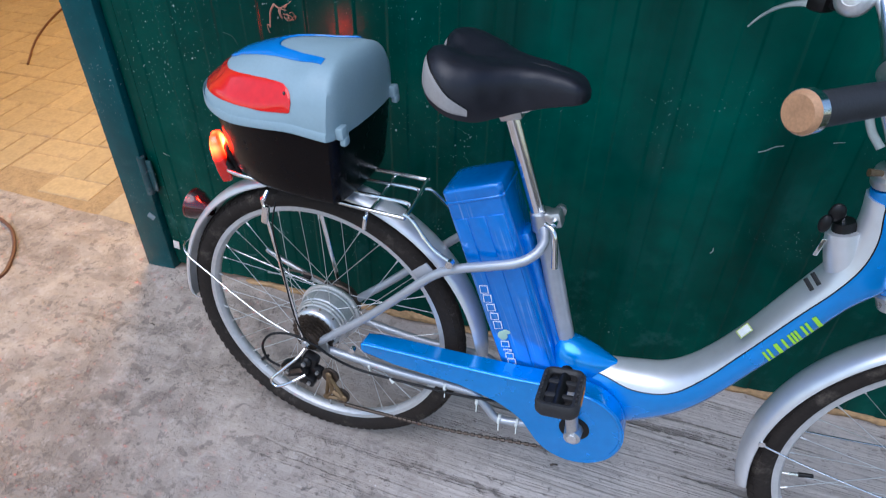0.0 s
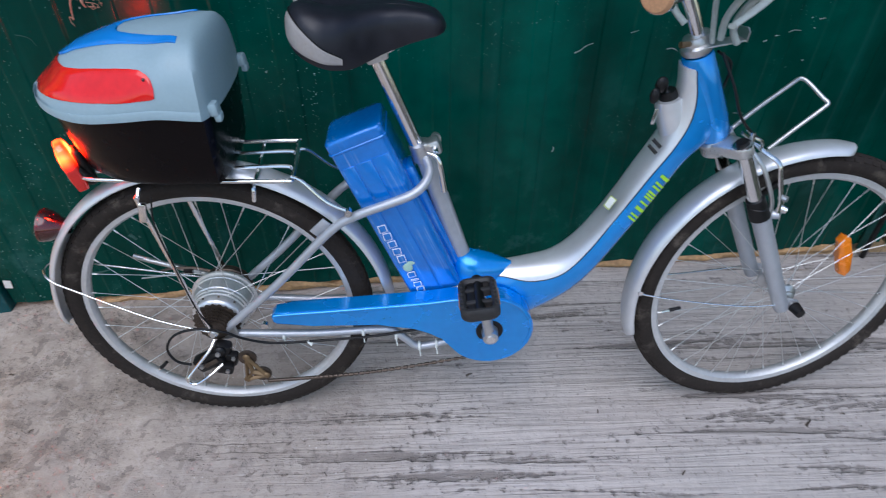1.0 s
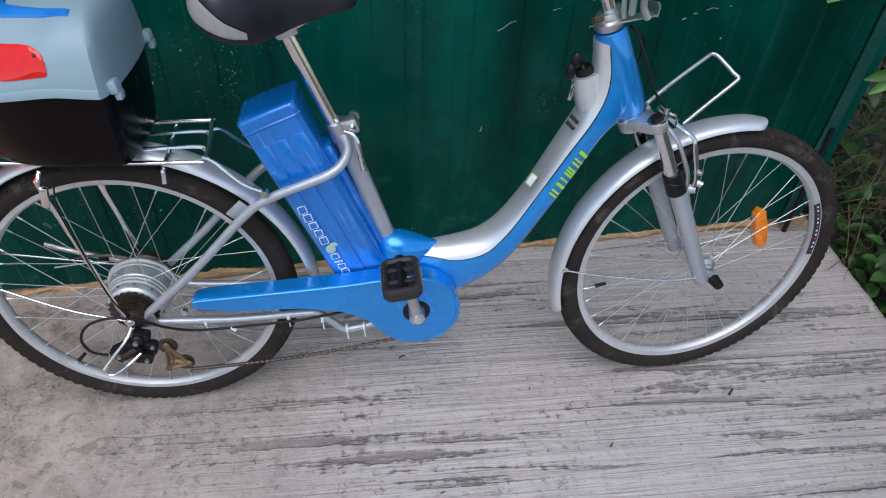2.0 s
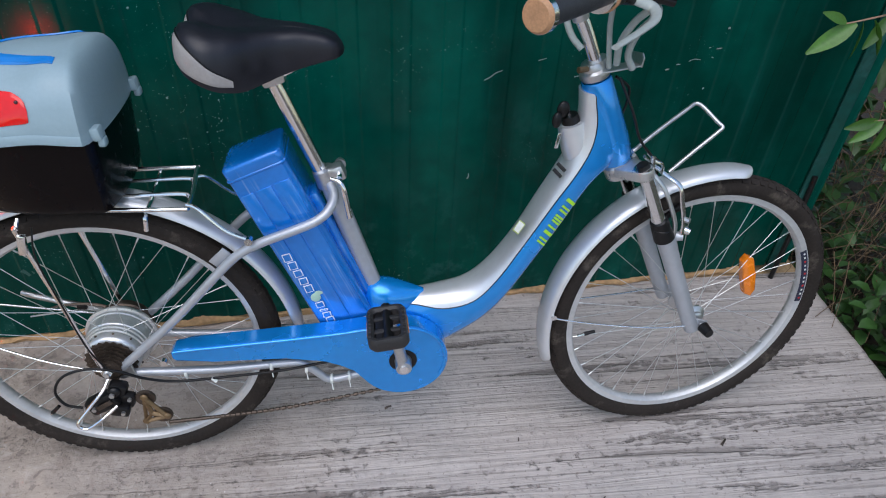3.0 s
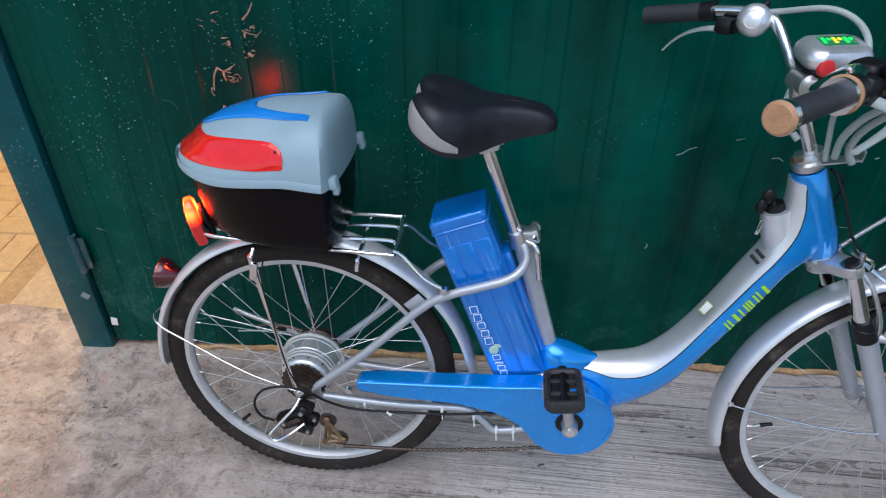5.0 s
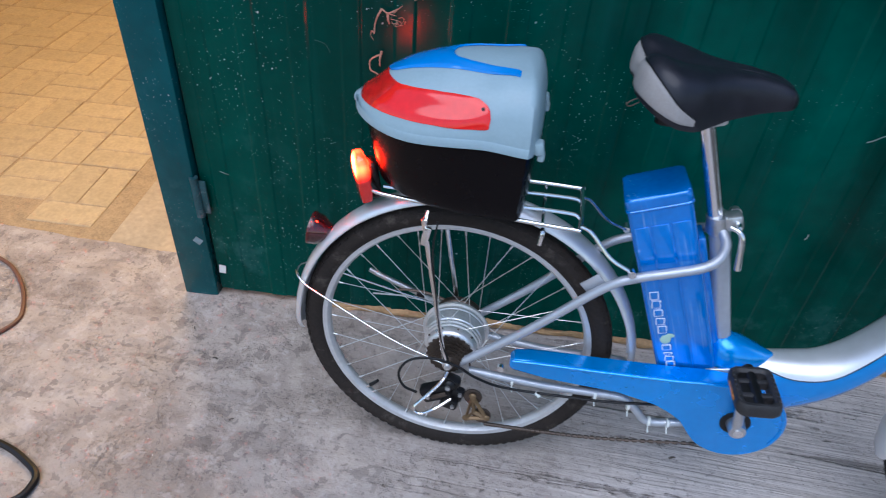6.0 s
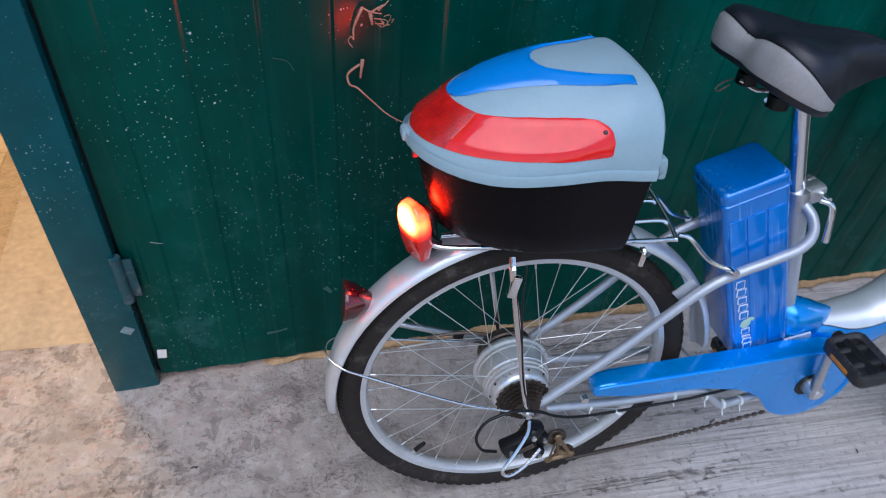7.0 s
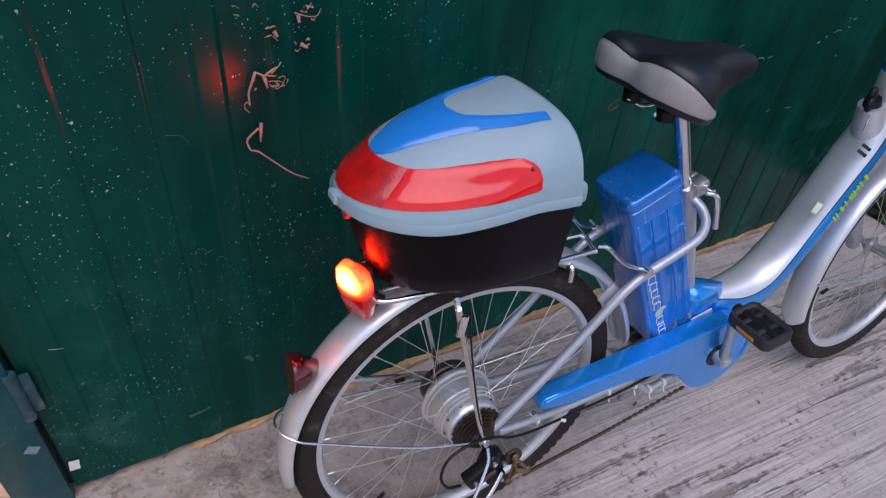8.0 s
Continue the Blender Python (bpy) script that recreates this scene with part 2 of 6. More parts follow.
        out = layer(out, times(times(near, chosen), cut(uneven.outputs[0], lo, lo + 0.12, 0.8)), (0.44, 0.66, 0.64))
    # ragged patches where the coat is rubbed thin, more of them low down
    rub, rags = n.new("ShaderNodeTexNoise"), n.new("ShaderNodeTexNoise")
    rub.inputs["Scale"].default_value, rub.inputs["Detail"].default_value, rub.inputs["Roughness"].default_value = 9, 7, 0.68
    rags.inputs["Scale"].default_value, rags.inputs["Detail"].default_value = 3.1, 2
    link(bent.outputs[0], rub.inputs["Vector"])
    link(at, rags.inputs["Vector"])
    low_down = cut(side.outputs[2], 0.75, 0.10)
    patchy = times(times(cut(rub.outputs["Fac"], 0.53, 0.62, worn), cut(rags.outputs["Fac"], 0.42, 0.56)), low_down)
    out = layer(out, patchy, (0.075, 0.185, 0.195))
    link(out, b.inputs["Base Color"])
    dent = n.new("ShaderNodeTexNoise")
    dent.inputs["Scale"].default_value, dent.inputs["Detail"].default_value = 5, 3
    link(at, dent.inputs["Vector"])
    bp = n.new("ShaderNodeBump")
    bp.inputs["Strength"].default_value, bp.inputs["Distance"].default_value = 0.5, 0.006
    link(dent.outputs["Fac"], bp.inputs["Height"])
    link(bp.outputs[0], b.inputs["Normal"])
    return m


def concrete():
    """Pinkish grey concrete: broomed in lines under the bicycle, trodden and blotchy towards the gate."""
    m = shader("broomed_concrete", (0.53, 0.475, 0.44), 0.9, 0, 0.16, 7)
    nt = m.node_tree
    n, link = nt.nodes, nt.links.new
    b = n["Principled BSDF"]
    at = n.new("ShaderNodeTexCoord").outputs["Object"]

    def grain(scale, detail, rough=0.6, stretch=None, distort=0.0):
        t = n.new("ShaderNodeTexNoise")
        t.inputs["Scale"].default_value, t.inputs["Detail"].default_value = scale, detail
        t.inputs["Roughness"].default_value, t.inputs["Distortion"].default_value = rough, distort
        src = at
        if stretch:
            mp = n.new("ShaderNodeMapping")
            mp.inputs["Scale"].default_value = stretch
            mp.inputs["Rotation"].default_value = (0, 0, radians(2.5))
            link(at, mp.inputs[0])
            src = mp.outputs[0]
        link(src, t.inputs["Vector"])
        return t.outputs["Fac"]

    def cut(v, lo, hi, top=1.0):
        c = n.new("ShaderNodeMapRange")
        c.inputs[1].default_value, c.inputs[2].default_value, c.inputs[4].default_value = lo, hi, top
        link(v, c.inputs[0])
        return c.outputs[0]

    def math2(op, x, y):
        k = n.new("ShaderNodeMath")
        k.operation = op
        for i, v in enumerate((x, y)):
            if isinstance(v, float):
                k.inputs[i].default_value = v
            else:
                link(v, k.inputs[i])
        return k.outputs[0]

    def layer(under, fac, color):
        mix = n.new("ShaderNodeMix")
        mix.data_type = "RGBA"
        link(fac, mix.inputs[0])
        link(under, mix.inputs[6])
        mix.inputs[7].default_value = (*color, 1)
        return mix.outputs[2]

    split = n.new("ShaderNodeSeparateXYZ")
    link(at, split.inputs[0])
    broomed = cut(math2("ADD", split.outputs[0], math2("MULTIPLY", math2("SUBTRACT", grain(3.0, 4), 0.5), 0.9)), -0.30, 0.62)
    trodden = math2("SUBTRACT", 1.0, broomed)
    groove = grain(1.0, 4, 0.58, (1.2, 21, 1), 1.4)
    scratch = grain(1.0, 3, 0.5, (2.4, 60, 1), 1.3)
    worn = grain(1.0, 3, 0.5, (0.7, 5, 1))
    chips = grain(48, 6, 0.62)
    pits = grain(75, 4, 0.6)
    blot = grain(6.5, 8, 0.62)
    cluster = grain(3.2, 3)
    broad = grain(1.7, 3)
    cell = n.new("ShaderNodeTexVoronoi")
    cell.feature = "DISTANCE_TO_EDGE"
    cell.inputs["Scale"].default_value = 2.6
    shake = n.new("ShaderNodeVectorMath")
    shake.operation = "MULTIPLY_ADD"
    jag = n.new("ShaderNodeTexNoise")
    jag.inputs["Scale"].default_value, jag.inputs["Detail"].default_value = 4, 6
    link(at, jag.inputs["Vector"])
    link(jag.outputs["Color"], shake.inputs[0])
    shake.inputs[1].default_value = (0.35, 0.35, 0)
    link(at, shake.inputs[2])
    link(shake.outputs[0], cell.inputs["Vector"])
    crack = math2("MULTIPLY", math2("MULTIPLY", cut(cell.outputs["Distance"], 0.012, 0.003), trodden), cut(cluster, 0.46, 0.56))
    out = b.inputs["Base Color"].links[0].from_socket
    out = layer(out, cut(broad, 0.42, 0.62, 0.4), (0.41, 0.35, 0.315))
    out = layer(out, math2("MULTIPLY", trodden, 0.85), (0.350, 0.290, 0.240))
    out = layer(out, math2("MULTIPLY", math2("MULTIPLY", cut(scratch, 0.48, 0.66, 0.30), broomed), cut(worn, 0.40, 0.56)), (0.33, 0.285, 0.265))
    ragged = math2("MULTIPLY", math2("SUBTRACT", chips, 0.5), 0.34)
    line = math2("MULTIPLY", cut(math2("ADD", groove, ragged), 0.52, 0.62), cut(worn, 0.38, 0.52))
    streak = math2("MULTIPLY", cut(math2("ADD", groove, ragged), 0.565, 0.635), cut(worn, 0.40, 0.50))
    fine = math2("MULTIPLY", cut(grain(1.0, 3, 0.6, (3.0, 120, 1), 0.6), 0.50, 0.62), broomed)
    pale = math2("MULTIPLY", cut(math2("ADD", scratch, ragged), 0.47, 0.40), broomed)
    out = layer(out, math2("MULTIPLY", pale, 0.22), (0.66, 0.60, 0.565))
    out = layer(out, math2("MULTIPLY", fine, 0.09), (0.27, 0.235, 0.215))
    out = layer(out, math2("MULTIPLY", math2("MULTIPLY", line, broomed), 0.46), (0.27, 0.23, 0.21))
    out = layer(out, math2("MULTIPLY", math2("MULTIPLY", streak, broomed), 0.68), (0.15, 0.125, 0.11))
    patch = math2("ADD", grain(5.5, 7, 0.60, None, 0.7), math2("MULTIPLY", math2("SUBTRACT", chips, 0.5), 0.30))
    mid = math2("ADD", grain(21.0, 5, 0.6, None, 0.5), math2("MULTIPLY", math2("SUBTRACT", pits, 0.5), 0.25))
    out = layer(out, math2("MULTIPLY", cut(blot, 0.45, 0.62, 0.50), trodden), (0.265, 0.210, 0.170))
    spill = grain(2.4, 8, 0.66, None, 0.5)
    out = layer(out, math2("MULTIPLY", cut(spill, 0.51, 0.57, 0.40), trodden), (0.47, 0.395, 0.325))
    out = layer(out, math2("MULTIPLY", cut(spill, 0.46, 0.40, 0.45), trodden), (0.245, 0.195, 0.160))
    drag = grain(1.0, 5, 0.6, (2.2, 9, 1), 1.8)
    out = layer(out, math2("MULTIPLY", cut(drag, 0.58, 0.61, 0.45), trodden), (0.23, 0.185, 0.155))
    out = layer(out, math2("MULTIPLY", cut(patch, 0.53, 0.60, 0.36), trodden), (0.215, 0.170, 0.140))
    out = layer(out, math2("MULTIPLY", cut(patch, 0.46, 0.40, 0.40), trodden), (0.54, 0.455, 0.385))
    out = layer(out, math2("MULTIPLY", cut(mid, 0.58, 0.605, 0.55), math2("MAXIMUM", trodden, 0.25)), (0.17, 0.14, 0.12))
    out = layer(out, math2("MULTIPLY", cut(mid, 0.43, 0.37, 0.30), trodden), (0.56, 0.49, 0.45))
    # darker towards the slab's free end: dimmer light there put into the colour
    edge_dim = cut(math2("ADD", split.outputs[0], math2("MULTIPLY", math2("SUBTRACT", grain(2.6, 5), 0.5), 1.6)), 0.75, 1.75, 0.55)
    out = layer(out, edge_dim, (0.33, 0.30, 0.28))
    grit = math2("MULTIPLY", cut(grain(110, 5, 0.6), 0.50, 0.66), cut(blot, 0.44, 0.56))
    out = layer(out, math2("MULTIPLY", math2("MULTIPLY", grit, trodden), 0.28), (0.16, 0.13, 0.11))
    flake = math2("MULTIPLY", math2("MULTIPLY", cut(chips, 0.58, 0.68), cut(cluster, 0.48, 0.62)), 0.4)
    out = layer(out, flake, (0.19, 0.155, 0.135))
    out = layer(out, math2("MULTIPLY", crack, 0.08), (0.16, 0.13, 0.11))
    out = layer(out, math2("MULTIPLY", cut(pits, 0.60, 0.68), 0.5), (0.16, 0.135, 0.12))
    for scale, size, color, keep in ((85, 0.14, (0.07, 0.055, 0.045), 0.86), (60, 0.11, (0.70, 0.66, 0.62), 0.93)):
        dots = n.new("ShaderNodeTexVoronoi")
        dots.inputs["Scale"].default_value = scale
        link(at, dots.inputs["Vector"])
        tell = n.new("ShaderNodeSeparateColor")
        link(dots.outputs["Color"], tell.inputs[0])
        out = layer(out, math2("MULTIPLY", cut(dots.outputs["Distance"], size, size * 0.6, 0.85), cut(tell.outputs[0], keep, keep + 0.01)), color)
    link(out, b.inputs["Base Color"])
    lines = math2("MULTIPLY", math2("ADD", math2("MULTIPLY", streak, -0.45), math2("MULTIPLY", math2("ADD", groove, scratch), -0.6)), broomed)
    rough = math2("ADD", math2("ADD", math2("MULTIPLY", chips, 0.30), math2("MULTIPLY", flake, -0.7)), math2("MULTIPLY", math2("ADD", math2("ADD", math2("MULTIPLY", math2("ADD", patch, mid), -0.5), math2("MULTIPLY", grit, -0.18)), math2("MULTIPLY", crack, -0.08)), trodden))
    bp = n.new("ShaderNodeBump")
    bp.inputs["Strength"].default_value, bp.inputs["Distance"].default_value = 1.0, 0.010
    link(math2("ADD", lines, rough), bp.inputs["Height"])
    link(bp.outputs[0], b.inputs["Normal"])
    return m


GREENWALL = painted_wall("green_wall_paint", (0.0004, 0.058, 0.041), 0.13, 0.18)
POSTPAINT = painted_wall("bluish_green_post_paint", (0.002, 0.088, 0.100), 0.25, 0.55)
CONCRETE = concrete()


# ---- shaping ----
def part(name, bm, material, parent=None, label="", sharp=38):
    """Links a bmesh as one mesh object; edges sharper than the angle stay crisp."""
    bmesh.ops.recalc_face_normals(bm, faces=bm.faces)
    for f in bm.faces:
        f.smooth = True
    for e in bm.edges:
        if len(e.link_faces) == 2 and e.calc_face_angle(0) > radians(sharp):
            e.smooth = False
    me = bpy.data.meshes.new(name)
    bm.to_mesh(me)
    bm.free()
    for mt in material if isinstance(material, (list, tuple)) else [material]:
        me.materials.append(mt)
    ob = new(name, me)
    ob.parent = parent
    if label:
        tagged(ob, label)
    return ob


def smooth_line(pts, res=6):
    """A Catmull-Rom curve through the points."""
    p = [Vector(q) for q in pts]
    if len(p) < 3 or res < 2:
        return p
    p = [2 * p[0] - p[1], *p, 2 * p[-1] - p[-2]]
    out = []
    for i in range(1, len(p) - 2):
        for k in range(res):
            t = k / res
            out.append(0.5 * (2 * p[i] + (p[i + 1] - p[i - 1]) * t + (2 * p[i - 1] - 5 * p[i] + 4 * p[i + 1] - p[i + 2]) * t * t
                              + (3 * p[i] - p[i - 1] - 3 * p[i + 1] + p[i + 2]) * t ** 3))
    return out + [p[-2]]


def skin(bm, rings, closed=True, caps=True):
    """Joins rings of equal length with quads."""
    vs = [[bm.verts.new(q) for q in r] for r in rings]
    n = len(vs[0])
    for a, b in zip(vs, vs[1:]):
        for i in range(n if closed else n - 1):
            bm.faces.new((a[i], a[(i + 1) % n], b[(i + 1) % n], b[i]))
    if caps and closed:
        bm.faces.new(vs[0])
        bm.faces.new(vs[-1][::-1])
    return vs


def tube(bm, pts, r, n=10, res=6, flat=1.0):
    """A round rod along a smooth line; r is one radius or one for each end."""
    line = smooth_line(pts, res)
    r0, r1 = r if isinstance(r, tuple) else (r, r)
    d = (line[1] - line[0]).normalized()
    side = d.orthogonal().normalized()
    rings = []
    for i, q in enumerate(line):
        a, b = line[max(i - 1, 0)], line[min(i + 1, len(line) - 1)]
        d = (b - a).normalized()
        side = (side - side.dot(d) * d).normalized()
        up = d.cross(side)
        rad = r0 + (r1 - r0) * i / (len(line) - 1)
        rings.append([q + rad * (math.cos(2 * math.pi * k / n) * side + flat * math.sin(2 * math.pi * k / n) * up) for k in range(n)])
    skin(bm, rings)
    return bm


def lathe(bm, profile, c, n=48, axis="y", closed=False):
    """Turns (radius, along) pairs round an axis through c."""
    rings = []
    for r, s in profile:
        ring = []
        for k in range(n):
            a = 2 * math.pi * k / n
            u, v = r * math.cos(a), r * math.sin(a)
            ring.append(Vector(c) + Vector({"y": (u, s, v), "z": (u, v, s), "x": (s, u, v)}[axis]))
        rings.append(ring)
    if closed:
        rings.append(rings[0])
    vs = skin(bm, rings, caps=not closed)
    if closed:
        bmesh.ops.remove_doubles(bm, verts=vs[0] + vs[-1], dist=1e-6)
    return bm


def block(bm, size, m=None, bevel=0.003, seg=2):
    """A box with rounded edges."""
    made = bmesh.ops.create_cube(bm, size=1)["verts"]
    for v in made:
        v.co = Vector(a * b for a, b in zip(v.co, size))
    if bevel:
        edges = {e for v in made for e in v.link_edges}
        made = bmesh.ops.bevel(bm, geom=list(edges), offset=bevel, segments=seg, affect="EDGES", profile=0.5)["verts"]
    if m is not None:
        bmesh.ops.transform(bm, matrix=m, verts=list({v for v in made} | {w for v in made for f in v.link_faces for w in f.verts}))
    return bm


def plate(bm, outline, y0, y1, bevel=0.003, seg=2):
    """An outline in x and z, drawn out between y0 and y1, with rounded rims."""
    a = [bm.verts.new((x, y0, z)) for x, z in outline]
    b = [bm.verts.new((x, y1, z)) for x, z in outline]
    n = len(a)
    rim = []
    f0, f1 = bm.faces.new(a), bm.faces.new(b[::-1])
    for i in range(n):
        bm.faces.new((a[i], a[(i + 1) % n], b[(i + 1) % n], b[i]))
    if bevel:
        rim = [e for f in (f0, f1) for e in f.edges]
        bmesh.ops.bevel(bm, geom=rim, offset=bevel, segments=seg, affect="EDGES", profile=0.5)
    return bm


def ball(bm, c, scale, n=16):
    made = bmesh.ops.create_uvsphere(bm, u_segments=n, v_segments=max(6, n // 2), radius=1)["verts"]
    for v in made:
        v.co = Vector(a * b for a, b in zip(v.co, scale)) + Vector(c)
    return bm


def between(a, b, up=(0, 1, 0)):
    """A pose at a whose z axis points to b."""
    a, b = Vector(a), Vector(b)
    z = (b - a).normalized()
    x = Vector(up).cross(z).normalized()
    return Matrix.Translation(a) @ Matrix((x, z.cross(x), z)).transposed().to_4x4()


def B():
    return bmesh.new()


# ---- the large structure ----
WALL = pose(0, 0.402, 0, 0, 0, 3.434)      # the wall's own frame: x along it, y into it


def ground_sheet():
    bm = B()
    for x, y in ((-300, -300), (300, -300), (300, 300), (-300, 300)):
        bm.verts.new((x, y, -0.11))
    bm.faces.new(bm.verts)
    bmesh.ops.subdivide_edges(bm, edges=bm.edges, cuts=6, use_grid_fill=True)
    tagged(part("ground", bm, SOIL), "dark bare soil around the concrete slab", "ground", kind="structure")


def steps(lo, hi, fine_lo, fine_hi, fine, coarse):
    out = list(np.arange(lo, fine_lo, coarse)) + list(np.arange(fine_lo, fine_hi, fine)) + list(np.arange(fine_hi, hi, coarse)) + [hi]
    return [float(v) for v in out]


def slab():
    """The concrete strip along the wall, with the ridges that the broom left."""
    xs = steps(-5.0, 1.905, -1.5, 1.905, 0.014, 0.5)
    ys = steps(-5.0, 0.49, -0.75, 0.49, 0.007, 0.4)
    verts, faces = [], []
    for y in ys:
        for x in xs:
            broom = min(1, max(0, (x + 0.05) / 0.6))
            z = 0.0022 * broom * noise.noise((x * 1.6, y * 30 + x * 1.5, 0)) + 0.002 * noise.noise((x * 9, y * 9, 3)) + 0.0035 * noise.noise((x * 2, y * 2, 7))
            z += (1 - broom) * (0.005 * noise.noise((x * 13, y * 13, 5)) + 0.003 * noise.noise((x * 33, y * 33, 8)))
            edge = 0.010 * noise.noise((y * 6, 1, 1)) if x == xs[-1] else 0
            verts.append((x + edge, y, z - (0.006 if x == xs[-1] else 0)))
    w, h = len(xs), len(ys)
    for j in range(h - 1):
        for i in range(w - 1):
            a = j * w + i
            faces.append((a, a + 1, a + w + 1, a + w))
    rim = [i for i in range(w)] + [j * w + w - 1 for j in range(1, h)] + [(h - 1) * w + i for i in range(w - 2, -1, -1)] + [j * w for j in range(h - 2, 0, -1)]
    low = len(verts)
    verts += [(verts[i][0], verts[i][1], -0.16) for i in rim]
    for k in range(len(rim)):
        k2 = (k + 1) % len(rim)
        faces.append((rim[k], low + k, low + k2, rim[k2]))
    me = bpy.data.meshes.new("pavement")
    me.from_pydata(verts, [], faces)
    me.materials.append(CONCRETE)
    me.shade_smooth()
    ob = new("pavement", me)
    tagged(ob, "grey broom-finished concrete strip along the green wall", "pavement", kind="structure")
    return ob


def corrugated(name, u0, u1, z0, z1, label):
    """Trapezoid-ribbed sheet metal, standing upright."""
    prof, pitch, u = [], 0.115, math.floor((u0 + 0.563) / 0.115) * 0.115 - 0.563
    while u < u1:
        for du, d in ((0, 0), (0.0016, 0), (0.0030, -0.0003), (0.0050, -0.0014), (0.0070, -0.0025), (0.0084, -0.0028), (0.0100, -0.0028), (0.0420, -0.0028), (0.0436, -0.0028), (0.0450, -0.0025), (0.0470, -0.0014), (0.0490, -0.0003), (0.0504, 0), (0.0520, 0)):
            if u0 < u + du < u1:
                prof.append((u + du, d))
        u += pitch
    prof = [(u0, prof[0][1]), *prof, (u1, prof[-1][1])]
    rows = [z0 + (z1 - z0) * k / 24 for k in range(25)]
    bm = B()
    for back in (0, 1):
        grid = []
        for z in rows:
            grid.append([bm.verts.new((a, d + 0.0012 * back + 0.0022 * noise.noise((a * 2.0, z * 2.5, 2)), z)) for a, d in prof])
        for p, q in zip(grid, grid[1:]):
            for i in range(len(p) - 1):
                bm.faces.new((p[i], p[i + 1], q[i + 1], q[i]))
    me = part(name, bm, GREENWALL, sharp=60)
    me.matrix_world = WALL
    return tagged(me, label, "wall", kind="structure")


ground_sheet()
slab()
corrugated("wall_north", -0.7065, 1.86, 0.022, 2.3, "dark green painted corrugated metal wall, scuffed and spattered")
# unseen wall added so that lamp light spills only through the gateway
corrugated("wall_north_2", -4.2, -2.15, 0.0, 2.3, "unseen dark green corrugated wall added to bound the gateway")
# unseen backing added behind the sheet
bm = B()
block(bm, (2.58, 0.03, 2.26), pose(0.576, 0.035, 1.17), 0.002, 1)
ob = part("wall_backing", bm, PLASTER)
ob.matrix_world = WALL
tagged(ob, "unseen plain backing added behind the green sheet", "wall", kind="structure")

PALETRIM = shader("pale_mottled_green", (0.003, 0.062, 0.050), 0.45, 0, 0.3, 8, dirt=(0.035, 0.125, 0.115), dirt_at=0.56)
HINGEPAINT = shader("chipped_hinge_paint", (0.008, 0.060, 0.070), 0.5, 0, 0.3, 30, dirt=(0.13, 0.18, 0.19), dirt_at=0.54, bump=0.003)
# black strip in the post's gap, painting in the shade of the open slit
bm = B()
block(bm, (0.030, 0.004, 2.26), pose(-0.708, 0.016, 1.15), 0)
ob = part("gap_filler", bm, BLACK)
ob.matrix_world = WALL
tagged(ob, "black strip standing in for the dark gap between post and sheet", "trim", kind="structure")
# added strip that carries the pale band at the wall's end
bm = B()
block(bm, (0.034, 0.006, 2.28), pose(1.800, -0.014, 1.15, 0, 0, -14), 0.002, 1)
ob = part("edge_trim", bm, PALETRIM)
ob.matrix_world = WALL
tagged(ob, "added dark green strip with pale mottling at the end of the wall", "trim", kind="structure")
gate_post = tagged(new("gate_post"), "dark blue-green painted square steel gate post", "post", kind="structure")
gate_post.matrix_world = WALL @ pose(-0.7625, 0, 0)
bm = B()
block(bm, (0.096, 0.08, 2.36), pose(0, 0.022, 1.18), 0.004, 2)
part("post_tube", bm, POSTPAINT, gate_post)
bm = B()
tube(bm, [(0.048, -0.016, 0.29), (0.048, -0.016, 0.41)], 0.011, 12)
block(bm, (0.03, 0.006, 0.10), pose(0.06, -0.013, 0.35), 0.002)
part("hinge", bm, HINGEPAINT, gate_post, "paint-covered barrel hinge")
# unseen far post and lintel, added to bound the opening's light
bm = B()
block(bm, (0.09, 0.06, 2.36), pose(-1.37, 0.022, 1.18), 0.004, 2)
part("far_post_tube", bm, POSTPAINT, gate_post)
bm = B()
block(bm, (1.30, 0.06, 0.16), pose(-0.69, 0.022, 2.28), 0.004, 2)
part("lintel", bm, POSTPAINT, gate_post)

bm = B()
block(bm, (0.019, 0.0015, 0.028), WALL @ pose(-0.692, -0.0045, 0.098, 0, 8, 0), 0)
tagged(part("paper_tag", bm, WHITE), "small white paper tag stuck to the green sheet", "tag")
bm = B()
block(bm, (0.022, 0.0012, 0.020), WALL @ pose(-0.738, -0.0190, 0.205, 0, 38, 0), 0)
tagged(part("paper_tag", bm, shader("grey_paper_remnant", (0.16, 0.24, 0.26), 0.6, 0, 0.3, 80)), "torn greyish paper remnant stuck to the gate post", "tag")

# yard behind the gateway; unseen walls and roof added to contain the lamp light
bm = B()
block(bm, (6.2, 3.9, 0.10), pose(-1.2, 2.44, -0.054), 0)
yard = tagged(part("floor", bm, JOINT), "sandy bed of the paved yard floor", "floor", kind="structure")
for name, size, at in (("unseen_wall_back", (6.2, 0.1, 2.7), (-1.2, 4.44, 1.35)), ("unseen_wall_side", (0.1, 3.9, 2.7), (-4.3, 2.44, 1.35)), ("unseen_wall_side_2", (0.1, 3.85, 2.7), (1.75, 2.50, 1.35))):
    bm = B()
    block(bm, size, pose(*at), 0)
    tagged(part(name, bm, PLASTER), "unseen plain plastered wall added to hold in the yard lamp's light", "wall", kind="structure")
bm = B()
block(bm, (6.2, 3.95, 0.08), pose(-1.2, 2.46, 2.74), 0)
tagged(part("ceiling", bm, PLASTER), "unseen plain roof added to hold in the yard lamp's light", "ceiling", kind="structure")


